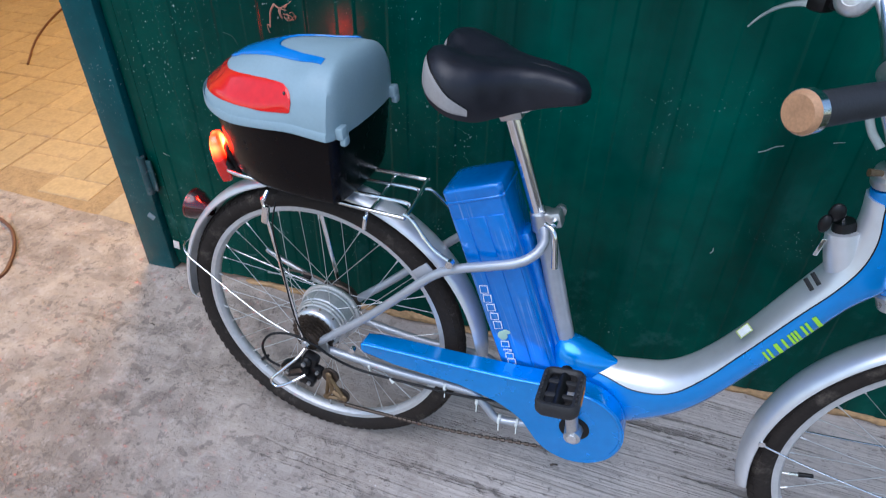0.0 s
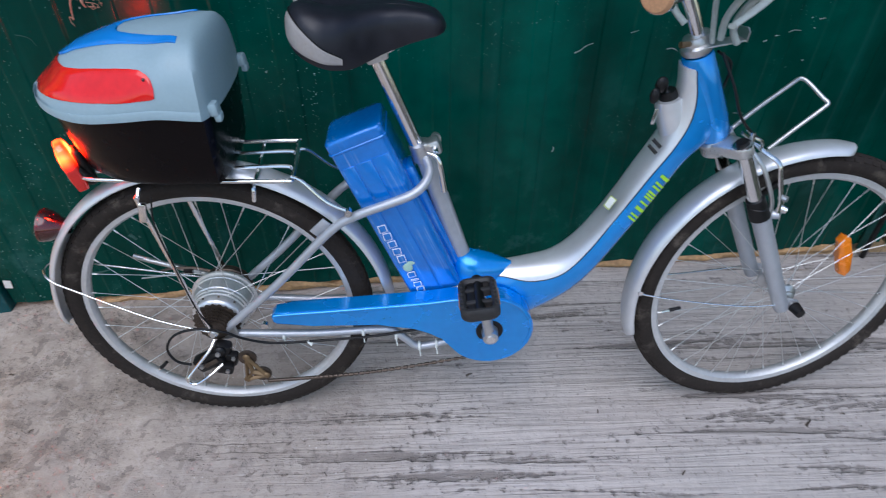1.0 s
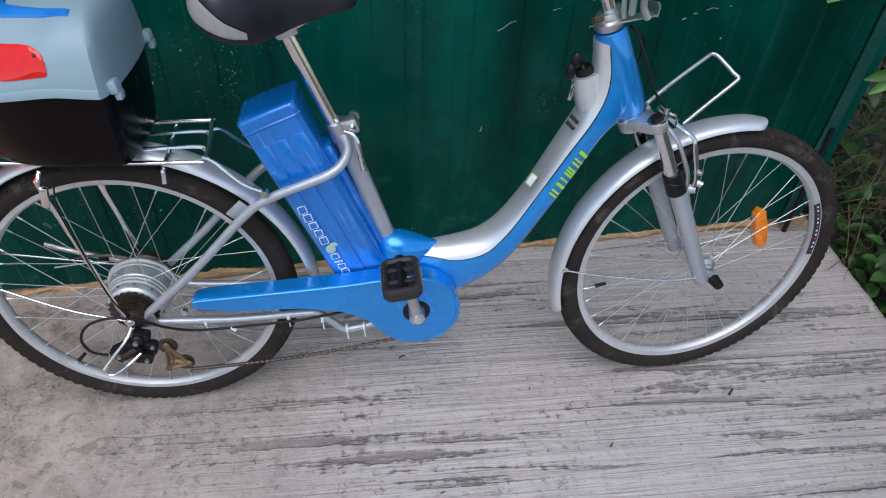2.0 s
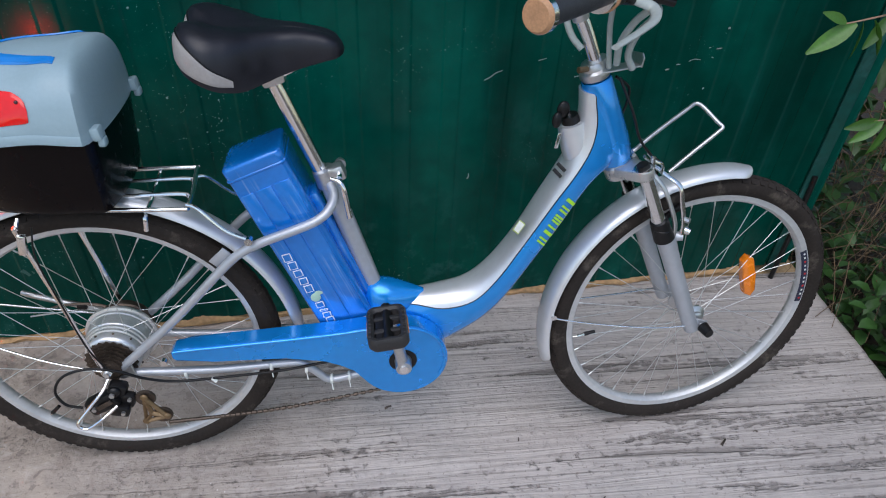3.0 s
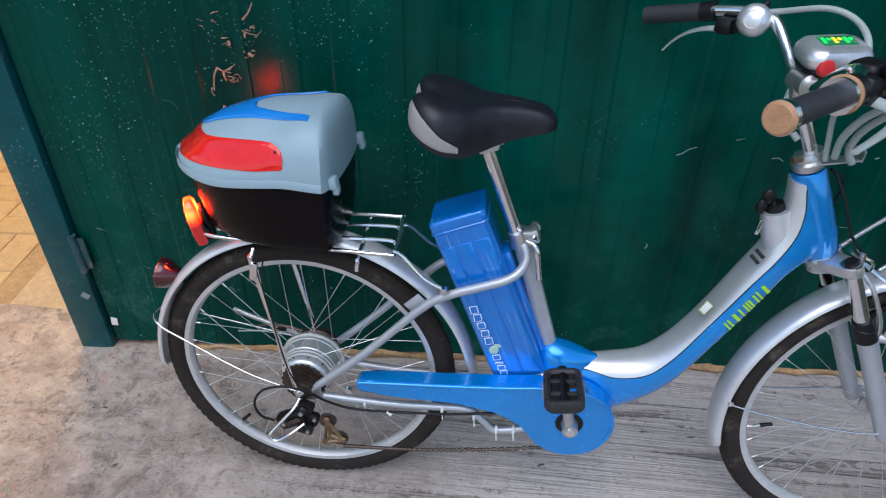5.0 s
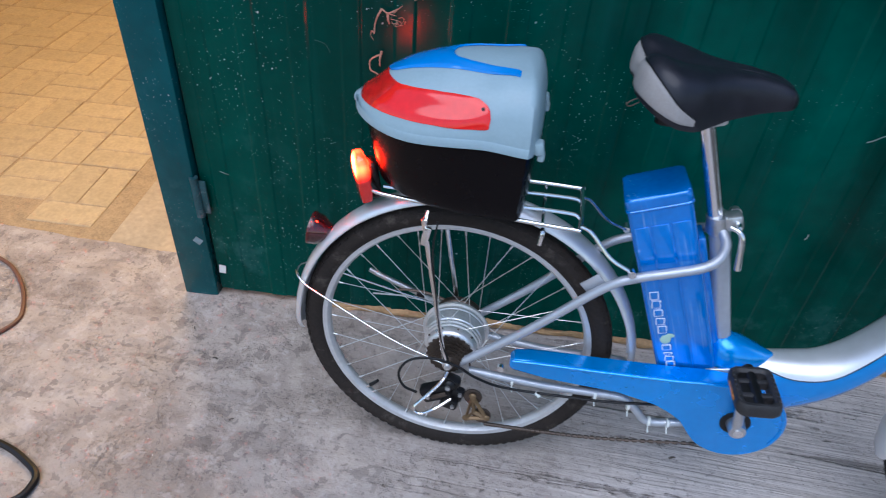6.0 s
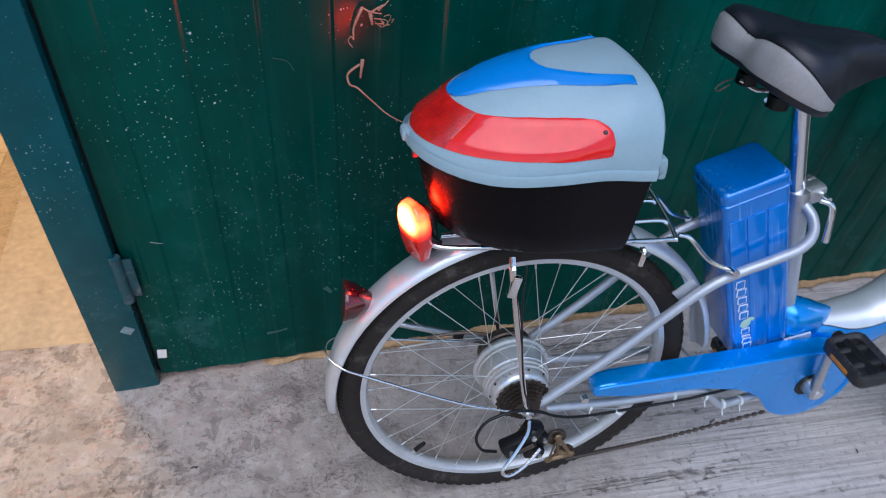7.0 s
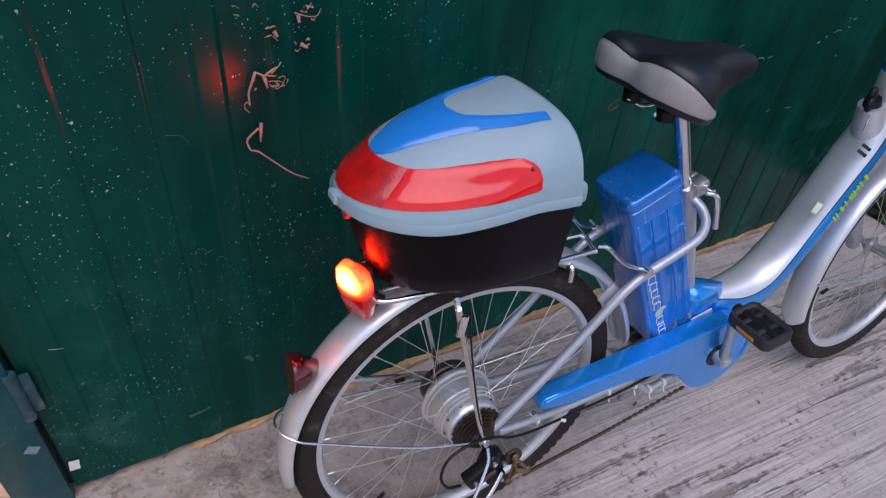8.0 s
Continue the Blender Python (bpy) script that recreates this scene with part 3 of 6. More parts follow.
def foam_strip():
    """Lumpy old foam squeezed out along the foot of the wall."""
    bm = B()
    rings = []
    for i in range(150):
        u = -0.50 + 2.25 * i / 149
        h = 0.024 + 0.016 * noise.noise((u * 7, 0, 0)) + 0.006 * noise.noise((u * 31, 0, 4))
        if u < -0.40:
            h *= max(0.15, (u + 0.50) / 0.10)
        d = 0.024 + 0.012 * noise.noise((u * 9, 5, 0))
        ring = []
        for k in range(9):
            a = math.pi * k / 8
            ring.append((u + 0.004 * noise.noise((u * 40, k, 1)), 0.012 - d * math.sin(a) * (0.8 + 0.4 * noise.noise((u * 25, k * 0.7, 2))) , -0.006 + h * (1 - math.cos(a)) * 0.62))
        rings.append(ring)
    skin(bm, rings)
    ob = part("foam_strip", bm, FOAM, sharp=60)
    ob.matrix_world = WALL
    tagged(ob, "crumbling ochre foam strip along the foot of the wall", "trim", kind="structure")


foam_strip()

# ---- the bicycle ----
LEAN_BY = 5.3
bike = tagged(new("electric_bicycle"), "blue and silver step-through electric bicycle leaning against the wall", "bicycle")
bike.matrix_world = pose(0.006, 0.010, 0, -LEAN_BY, 0, 0)
REAR, FRONT = Vector((0, 0, 0.327)), Vector((1.225, 0, 0.331))
PIVOT, AXIS = Vector((0.921, 0, 0.885)), Vector((-0.079, 0, 0.17)).normalized()
STEER = Matrix.Translation(PIVOT) @ Matrix.Rotation(radians(5.0), 4, AXIS) @ Matrix.Translation(-PIVOT)


def steered(ob):
    ob.matrix_basis = STEER
    return ob


def bit(name, bm, material, label="", turn=False, parent=None):
    ob = part(name, bm, material, parent or bike, label)
    return steered(ob) if turn else ob


def rod(name, pts, r, material, label="", turn=False, parent=None, n=10, res=6, flat=1.0):
    return bit(name, tube(B(), pts, r, n, res, flat), material, label, turn, parent)


def wheel(name, c, tyre_r, deep, half_hub, hub_r, turn, label):
    """A wire wheel: rim, tyre with blocks, spokes laced in pairs."""
    rr = tyre_r - deep                      # the rim's outer edge
    bm = B()
    lathe(bm, [(rr, -0.013), (rr + 0.004, -0.0135), (rr + 0.004, -0.0115), (rr - 0.008, -0.010), (rr - 0.008, 0.010), (rr + 0.004, 0.0115), (rr + 0.004, 0.0135), (rr, 0.013),
               (rr - 0.008, 0.0125), (rr - 0.0125, 0.007), (rr - 0.014, 0), (rr - 0.0125, -0.007), (rr - 0.008, -0.0125)], c, 96, closed=True)
    rim = bit(name, bm, RIM, label, turn)
    bm = B()
    mid, half = tyre_r - 0.022, 0.022
    prof = []
    for k in range(20):
        a = 2 * math.pi * k / 20
        prof.append((mid + half * 1.04 * math.cos(a), half * math.sin(a)))
    lathe(bm, prof, c, 120, closed=True)
    for k in range(92):
        for row, y in enumerate((-0.016, -0.0055, 0.0055, 0.016)):
            a = 2 * math.pi * (k + 0.5 * (row % 2)) / 92
            rad = mid + math.sqrt(half ** 2 - y ** 2) - 0.0011
            m = Matrix.Translation(c) @ Matrix.Rotation(-a, 4, "Y") @ Matrix.Translation((rad, y, 0)) @ Matrix.Rotation(math.asin(y / half) * 0.9, 4, "Z")
            made = bmesh.ops.create_cube(bm, size=1)["verts"]
            for v in made:
                v.co = m @ Vector((v.co.x * 0.0045, v.co.y * 0.008, v.co.z * 0.012))
    part("tyre", bm, RUBBER, rim, "black rubber tyre with block tread, dusty")
    me = bpy.data.meshes.new("spoke")
    bm = tube(B(), [(0, 0, 0), (0, 0, 1)], 0.00075, 5)
    tube(bm, [(0, 0, 0.955), (0, 0, 1.0)], 0.0017, 6)
    bm.to_mesh(me)
    bm.free()
    me.materials.append(SPOKE)
    for k in range(36):
        side = -1 if k % 2 else 1
        lean = 0.62 if (k // 2) % 2 else -0.62
        a = 2 * math.pi * k / 36
        p = c + Vector((hub_r * math.cos(a + lean), side * half_hub, hub_r * math.sin(a + lean)))
        q = c + Vector(((rr - 0.014) * math.cos(a), side * 0.003, (rr - 0.014) * math.sin(a)))
        s = new("spoke", me)
        s.parent = rim
        s.matrix_basis = between(p, q) @ Matrix.Diagonal((1, 1, (q - p).length, 1))
    return rim


rear = wheel("rear_wheel", REAR, 0.3255, 0.0415, 0.036, 0.062, False, "rear wheel with silver rim and hub motor")
bm = B()
lathe(bm, [(0.012, -0.053), (0.044, -0.0515), (0.050, -0.049), (0.0530, -0.044), (0.0545, -0.031), (0.0530, -0.0295), (0.0570, -0.028), (0.0578, -0.0240), (0.0560, -0.0225), (0.0600, -0.021), (0.0610, -0.0165), (0.0592, -0.015),
           (0.0620, -0.013), (0.0645, 0.004), (0.0650, 0.011), (0.0630, 0.0125), (0.0662, 0.014), (0.0670, 0.019), (0.0650, 0.0205), (0.0715, 0.0225), (0.0720, 0.0265), (0.0680, 0.029), (0.0660, 0.036), (0.056, 0.046), (0.036, 0.052), (0.012, 0.052)], REAR, 64)
hub = part("hub_motor", bm, HUBALLOY, rear, "round silver hub motor drum")
for k in range(10):
    a = radians(36 * k + 8)
    p = REAR + Vector((0.0545 * math.cos(a), -0.037, 0.0545 * math.sin(a)))
    part("cover_screw", tube(B(), [p - (p - REAR) * 0.03, p + (p - REAR) * 0.022], 0.0024, 8), STEEL, hub)
for r, y in ((0.048, -0.056), (0.041, -0.061), (0.037, -0.066), (0.032, -0.071), (0.028, -0.076), (0.024, -0.080)):
    teeth = 22
    ring = [(r * (1.05 if k % 2 else 0.96) * math.cos(math.pi * k / teeth), r * (1.05 if k % 2 else 0.96) * math.sin(math.pi * k / teeth) + REAR.z) for k in range(2 * teeth)]
    part("sprocket", plate(B(), ring, y - 0.0012, y + 0.0012, 0), STEEL, rear, "dark oily sprocket")
part("freewheel", lathe(B(), [(0.018, -0.082), (0.030, -0.050)], REAR, 24), STEEL, rear)
part("axle", tube(B(), [(0, -0.098, REAR.z), (0, 0.098, REAR.z)], 0.0055, 12), ALLOY, rear)
for y in (-0.088, 0.088):
    part("axle_nut", lathe(B(), [(0.010, y - 0.005), (0.0115, y - 0.003), (0.0115, y + 0.003), (0.010, y + 0.005)], REAR, 6), CHROME, rear)


def valve(c, a, r, parent):
    p, q = [c + Vector((s * math.cos(a), -0.004, s * math.sin(a))) for s in (r, r - 0.042)]
    part("valve", tube(B(), [p, p.lerp(q, 0.45)], 0.0028, 8), CHROME, parent)
    part("valve_cap", tube(B(), [p.lerp(q, 0.4), q], (0.0048, 0.0038), 10), BLACK, parent)


valve(REAR, radians(226), 0.275, rear)

front = wheel("front_wheel", FRONT, 0.3305, 0.0445, 0.032, 0.020, True, "front wheel with silver rim, turned slightly to the wall")
bm = B()
lathe(bm, [(0.008, -0.05), (0.016, -0.046), (0.016, -0.040), (0.026, -0.034), (0.026, -0.029), (0.014, -0.024), (0.013, 0.024), (0.026, 0.029), (0.026, 0.034), (0.016, 0.040), (0.008, 0.05)], FRONT, 32)
part("hub", bm, ALLOY, front)
part("axle_cap", tube(B(), [FRONT + Vector((0, -0.074, 0)), FRONT + Vector((0.002, -0.098, -0.002))], (0.013, 0.010), 14), BLACK, front, "black plastic axle cap")
part("axle", tube(B(), [FRONT + Vector((0, -0.08, 0)), FRONT + Vector((0, 0.08, 0))], 0.005, 10), ALLOY, front)
valve(FRONT, radians(190), 0.262, front)
bm = B()
lozenge = [(0, 0.046), (0.013, 0.036), (0.015, 0.0), (0.013, -0.036), (0, -0.046), (-0.013, -0.036), (-0.015, 0.0), (-0.013, 0.036)]
tip = radians(18)
plate(bm, [(FRONT.x + 0.129 + 1.0 * a * math.cos(tip) - 1.26 * b * math.sin(tip), FRONT.z + 0.077 + a * math.sin(tip) + 1.26 * b * math.cos(tip)) for a, b in lozenge], -0.016, 0.004, 0.004, 2)
part("spoke_reflector", bm, ORANGE, front, "orange spoke reflector")


bm = B()
arc = []
for k in range(15):
    a = radians(-2 + 30 * k / 14)
    arc.append([FRONT + Vector((r * math.cos(a), y, r * math.sin(a))) for r, y in ((0.2735, -0.0130), (0.2775, -0.0140), (0.2855, -0.0142), (0.2880, -0.0136))])
skin(bm, arc, closed=False)
decal = part("rim_decal", bm, INK, front, "dark worn decal on the rim")
for k in range(12):
    a = radians(0 + 26 * k / 11)
    c = FRONT + Vector((0.2815 * math.cos(a), -0.0146, 0.2815 * math.sin(a)))
    part("decal_mark", block(B(), (0.004, 0.0008, 0.0045), Matrix.Translation(c) @ Matrix.Rotation(-a, 4, "Y"), 0), WHITE if k % 3 else REDKNOB, decal)


def fender(name, c, r, grow, a0, a1, label, turn):
    """An arched mudguard over the wheel, from the angle a0 to a1."""
    bm = B()
    rings = []
    n = 60
    for i in range(n + 1):
        t = i / n
        a = radians(a0 + (a1 - a0) * t)
        out, inn = [], []
        end = min(1.0, min(t, 1 - t) * 22 + 0.45)
        for k in range(13):
            s = -1 + k / 6
            y = 0.031 * math.sin(s * math.pi / 2) * end
            d = r + grow * t ** 1.6 - 0.015 * s * s
            out.append(c + Vector((d * math.cos(a), y, d * math.sin(a))))
            inn.append(c + Vector(((d - 0.002) * math.cos(a), y * 0.93, (d - 0.002) * math.sin(a))))
        rings.append(out + inn[::-1])
    skin(bm, rings)
    return bit(name, bm, SILVER, label, turn)


fr = fender("rear_mudguard", REAR, 0.345, 0.030, 186, 4, "silver painted rear mudguard", False)
ff = fender("front_mudguard", FRONT, 0.351, 0.0, 197, 80, "silver painted front mudguard", True)

# stays of both mudguards
e = Vector((-0.338, 0, 0.435))
rod("mudguard_stay", [(-0.003, -0.086, 0.325), (-0.12, -0.075, 0.358), (-0.27, -0.046, 0.414), (-0.316, -0.036, 0.434), (-0.337, -0.014, 0.443), (-0.337, 0.014, 0.443), (-0.316, 0.036, 0.434), (-0.27, 0.046, 0.414), (-0.003, 0.086, 0.325)], 0.0023, CHROME, "", False, fr)
for sgn in (-1, 1):
    rod("mudguard_stay", [(1.205, 0.073 * sgn, 0.338), (1.11, 0.066 * sgn, 0.337), (0.98, 0.046 * sgn, 0.350), (0.905, 0.033 * sgn, 0.363), (0.893, 0.030 * sgn, 0.368)], 0.0021, CHROME, "", False, ff)
    part("stay_bolt", tube(B(), [(0.893, 0.026 * sgn, 0.368), (0.893, 0.034 * sgn, 0.368)], 0.006, 10), CHROME, ff)
rc = Vector((-0.286, 0, 0.545))
bm = B()
lathe(bm, [(0.012, 0.030), (0.020, 0.012), (0.031, -0.004), (0.033, -0.016), (0.031, -0.018)], (0, 0, 0), 24, "z")
bmesh.ops.transform(bm, matrix=Matrix.Translation(rc) @ Matrix.Rotation(radians(-90), 4, "Y") @ Matrix.Rotation(radians(180), 4, "Y") @ Matrix.Rotation(radians(8), 4, "Y"), verts=bm.verts)
reflector = part("rear_reflector", bm, DARKRED, fr, "round dark red rear reflector on the mudguard")
bm = lathe(B(), [(0.0300, -0.0165), (0.0338, -0.0165), (0.0338, -0.0215), (0.0300, -0.0225), (0.010, -0.0225)], (0, 0, 0), 28, "z")
bmesh.ops.transform(bm, matrix=Matrix.Translation(rc) @ Matrix.Rotation(radians(-90), 4, "Y") @ Matrix.Rotation(radians(180), 4, "Y") @ Matrix.Rotation(radians(8), 4, "Y"), verts=bm.verts)
part("reflector_face", bm, REFLECTRED, reflector, "red reflector face")

# the curved main beam: silver above, blue below
BEAM = [((0.524, 0.412), (0.532, 0.406), (0.555, 0.279)), ((0.597, 0.420), (0.592, 0.404), (0.612, 0.270)), ((0.658, 0.428), (0.657, 0.396), (0.676, 0.302)),
        ((0.713, 0.442), (0.730, 0.408), (0.744, 0.352)), ((0.761, 0.484), (0.787, 0.454), (0.792, 0.410)), ((0.808, 0.555), (0.836, 0.531), (0.842, 0.498)),
        ((0.851, 0.642), (0.876, 0.608), (0.891, 0.585)), ((0.881, 0.705), (0.918, 0.691), (0.936, 0.668)), ((0.899, 0.759), (0.936, 0.752), (0.979, 0.720)),
        ((0.901, 0.811), (0.933, 0.804), (0.972, 0.777)), ((0.896, 0.852), (0.918, 0.852), (0.937, 0.848))]
SEAM = [1, 1, 1, 0.86, 0.70, 0.58, 0.58, 0.68, 0.86, 1, 1]      # how far round the side the blue reaches
WIDE = [0.034, 0.042, 0.047, 0.048, 0.048, 0.048, 0.047, 0.045, 0.040, 0.032, 0.025]


def beam_rings(lo):
    us, bs, ls = [smooth_line([(p[i][0], 0, p[i][1]) for p in BEAM], 5) for i in range(3)]
    ws = smooth_line([(w, f, 0) for w, f in zip(WIDE, SEAM)], 5)
    rings = []
    for u, b, l, w in zip(us, bs, ls, ws):
        reach = w.y
        mid, half, w = (u + l) / 2, (u - l) / 2, w.x
        cosb = max(-0.9, min(0.9, (b - mid).dot(half) / half.length_squared))
        ab = math.acos(cosb) * reach
        ring = []
        for k in range(15):
            s = -1 + 2 * k / 14
            a = s * ab if not lo else math.pi + s * (math.pi - ab)
            ca, sa = math.cos(a), math.sin(a)
            f = 1.0 if not lo else 0.985
            ring.append(mid + half * (abs(ca) ** 0.8 * (1 if ca > 0 else -1)) * f + Vector((0, f * w * abs(sa) ** 0.8 * (1 if sa > 0 else -1), 0)))
        rings.append(ring)
    return rings


bm = B()
skin(bm, beam_rings(False))
bit("main_beam", bm, SILVER, "silver upper half of the curved frame beam")
seam_rings = beam_rings(False)
for k in (0, 14):
    rod("beam_seam", [r[k] * 1.0 for r in seam_rings], 0.0011, BLACK, "dark seam between silver and blue", n=6, res=1)
bm = B()
skin(bm, beam_rings(True))
lower = bit("beam_underside", bm, BLUE, "blue lower half of the curved frame beam")
bm = B()
m = between((0.990, 0, 0.704), (0.921, 0, 0.874))
lathe(bm, [(0.030, 0.008), (0.033, 0.013), (0.034, 0.05), (0.031, 0.12), (0.028, 0.176), (0.026, 0.180)], (0, 0, 0), 32, "z")
bmesh.ops.transform(bm, matrix=m, verts=bm.verts)
bit("head_tube", bm, BLUE, "blue head tube")
bm = B()
lathe(bm, [(0.020, -0.008), (0.029, -0.006), (0.031, 0.002), (0.028, 0.007), (0.024, 0.009)], (0, 0, 0), 28, "z")
bmesh.ops.transform(bm, matrix=m, verts=bm.verts)
bit("headset_cup", bm, ALLOY, "", True)
bm = B()
lathe(bm, [(0.025, 0.183), (0.0275, 0.188), (0.0265, 0.196), (0.022, 0.200), (0.022, 0.206), (0.019, 0.212)], (0, 0, 0), 28, "z")
bmesh.ops.transform(bm, matrix=m, verts=bm.verts)
bit("headset", bm, ALLOY, "silver headset rings", True)
# lock housing behind the head tube
bm = B()
tube(bm, [(0.925, 0, 0.705), (0.903, 0, 0.752), (0.889, 0, 0.790)], (0.034, 0.0255), 20)
house = bit("lock_housing", bm, SILVER, "silver lock housing on the frame")
part("lock", tube(B(), [(0.890, 0, 0.786), (0.884, 0, 0.803)], (0.018, 0.015), 18), BLACK, house, "black ignition lock")
part("key_blade", tube(B(), [(0.884, -0.002, 0.801), (0.877, -0.004, 0.824)], 0.004, 8, flat=0.4), CHROME, house)
bm = B()
ball(bm, (0.870, -0.004, 0.815), (0.012, 0.007, 0.016))
ball(bm, (0.858, -0.012, 0.798), (0.009, 0.007, 0.015))
part("key_fob", bm, BLACK, house, "black key fob hanging from the lock")
part("spare_key", block(B(), (0.008, 0.003, 0.030), pose(0.862, -0.020, 0.762, 0, 10, 20), 0.001), CHROME, house)

# seat tube, post and saddle
rod("seat_tube", [(0.532, 0.004, 0.405), (0.443, 0.006, 0.690)], 0.0182, GREYTUBE, "grey seat tube", n=20)
rod("seat_post", [(0.445, 0.006, 0.670), (0.364, 0.002, 0.882)], 0.0134, CHROME, "chromed seat post", n=20)
clamp = rod("seat_clamp", [(0.4455, 0.006, 0.674), (0.4365, 0.006, 0.706)], 0.0205, ALLOY, "silver seat clamp with quick release", n=20)
part("clamp_lug", block(B(), (0.030, 0.030, 0.030), pose(0.462, 0, 0.702, 0, -20, 0), 0.006), ALLOY, clamp)
part("clamp_bolt", tube(B(), [(0.466, -0.032, 0.704), (0.468, 0.028, 0.706)], 0.0055, 10), CHROME, clamp)
part("clamp_knob", tube(B(), [(0.468, 0.020, 0.706), (0.468, 0.032, 0.706)], (0.011, 0.009), 12), ALLOY, clamp)
part("release_lever", tube(B(), [(0.452, -0.030, 0.704), (0.466, -0.037, 0.701), (0.473, -0.041, 0.690), (0.477, -0.044, 0.665), (0.482, -0.047, 0.632)], (0.0042, 0.0058), 10), CHROME, clamp)
bm = B()
rings = []
for x, half, top in ((0.506, 0.022, 0.446), (0.514, 0.032, 0.454), (0.530, 0.039, 0.456), (0.556, 0.038, 0.451), (0.582, 0.033, 0.442), (0.606, 0.024, 0.432), (0.624, 0.010, 0.426)):
    rings.append([(x, half * math.cos(math.pi * k / 14), 0.395 + (top - 0.395) * math.sin(math.pi * k / 14) ** 0.6) for k in range(15)])
skin(bm, rings)
bit("seat_tube_collar", bm, BLUE, "blue collar where the seat tube meets the beam")

SADDLE_WIDE = [(0.3, 0.113), (0.33, 0.101), (0.36, 0.073), (0.39, 0.050), (0.43, 0.038), (0.46, 0.034), (0.494, 0.030)]
SADDLE_TOP = [(0.236, 0.976), (0.252, 0.986), (0.27, 0.984), (0.31, 0.974), (0.36, 0.965), (0.42, 0.962), (0.46, 0.955), (0.48, 0.947), (0.494, 0.935)]
SADDLE_LOW = [(0.236, 0.922), (0.27, 0.906), (0.31, 0.890), (0.345, 0.884), (0.375, 0.890), (0.41, 0.900), (0.45, 0.911), (0.494, 0.920)]


def table_at(table, x):
    if x <= table[0][0]:
        return table[0][1]
    for (x0, y0), (x1, y1) in zip(table, table[1:]):
        if x <= x1:
            return y0 + (y1 - y0) * (x - x0) / (x1 - x0)
    return table[-1][1]


def saddle_plan(u):
    """The saddle's outline: u runs 0 at the nose, 0.5 at the back, 1 at the nose again."""
    side, t = (-1, u * 2) if u <= 0.5 else (1, 2 - 2 * u)
    if t < 0.12:
        a = t / 0.12 * math.pi / 2
        return Vector((0.470 + 0.024 * math.cos(a), side * 0.034 * math.sin(a)))
    if t < 0.55:
        x = 0.470 - 0.170 * (t - 0.12) / 0.43
        return Vector((x, side * table_at(SADDLE_WIDE, x)))
    a = (t - 0.55) / 0.45 * math.pi / 2
    return Vector((0.300 - 0.064 * math.sin(a) ** 0.9, side * 0.113 * math.cos(a) ** 0.8))


LEVELS = [(0.14, 0.0), (0.03, 0.03), (0.0, 0.14), (0.0, 0.34), (0.01, 0.52), (0.035, 0.68), (0.09, 0.82), (0.20, 0.93), (0.38, 0.985), (0.65, 1.0), (0.97, 0.98)]


BAND_INSET = [(z, i) for i, z in LEVELS[2:]]


def saddle_point(u, inset, rise, off=0.0):
    p = saddle_plan(u % 1.0)
    c = Vector((min(0.465, max(0.292, p.x)), 0))
    q = c + (p - c) * (1 - inset)
    lo, hi = table_at(SADDLE_LOW, q.x), table_at(SADDLE_TOP, q.x)
    d = (p - c).normalized() * off if (p - c).length > 1e-6 else Vector((0, 0))
    behind = min(1.0, max(0.0, (0.37 - q.x) / 0.08))
    q.x += 0.011 * math.exp(-(q.y / 0.030) ** 2) * max(0.0, min(1.0, (0.30 - q.x) / 0.05))
    hi -= 0.016 * behind * math.exp(-(q.y / 0.030) ** 2)
    return Vector((q.x + d.x, q.y + d.y, lo + (hi - lo) * rise))


bm = B()
skin(bm, [[saddle_point(k / 72, i, z) for k in range(72)] for i, z in LEVELS])
saddle = bit("saddle", bm, LEATHER, "black padded saddle with a grey band round the back")
saddle.matrix_basis = Matrix.Translation((-0.007, -0.003, 0.002))
bm = B()
grid = []
for i in range(61):
    u = 0.5 + (i - 30) / 30 * 0.262
    t = abs(i - 30) / 30
    lo, hi = 0.15, 0.90 - 0.10 * t - 0.52 * t ** 2.2
    row = []
    for k in range(9):
        z = lo + (hi - lo) * k / 8
        row.append(saddle_point(u, table_at(BAND_INSET, z), z, 0.0020 if 0 < k < 8 else 0.0006))
    grid.append(row)
skin(bm, grid, closed=False)
part("rear_band", bm, SADDLEGREY, saddle, "grey vinyl band")
part("band_piping", tube(B(), [g[-1] for g in grid], 0.0013, 6, 1), BLACK, saddle)
for y in (-0.021, 0.021):
    part("saddle_rail", tube(B(), [(0.285, y * 1.6, 0.884), (0.315, y, 0.872), (0.375, y, 0.882), (0.43, y, 0.908)], 0.0035, 8), CHROME, saddle)
bm = B()
block(bm, (0.040, 0.050, 0.026), pose(0.376, 0, 0.884, 0, -18, 0), 0.006)
tube(bm, [(0.388, -0.032, 0.888), (0.388, 0.032, 0.888)], 0.008, 10)
part("saddle_clamp", bm, ALLOY, saddle)
for y in (-0.052, 0.052):
    part("spring_bumper", tube(B(), [(0.300, y * 0.75, 0.893), (0.300, y * 0.75, 0.876)], 0.016, 14), BLACK, saddle)
part("tool_loop", tube(B(), [(0.270, 0.03, 0.888), (0.256, 0.032, 0.880), (0.247, 0.03, 0.873), (0.252, 0.028, 0.870), (0.266, 0.028, 0.879)], 0.0013, 6), STEEL, saddle)

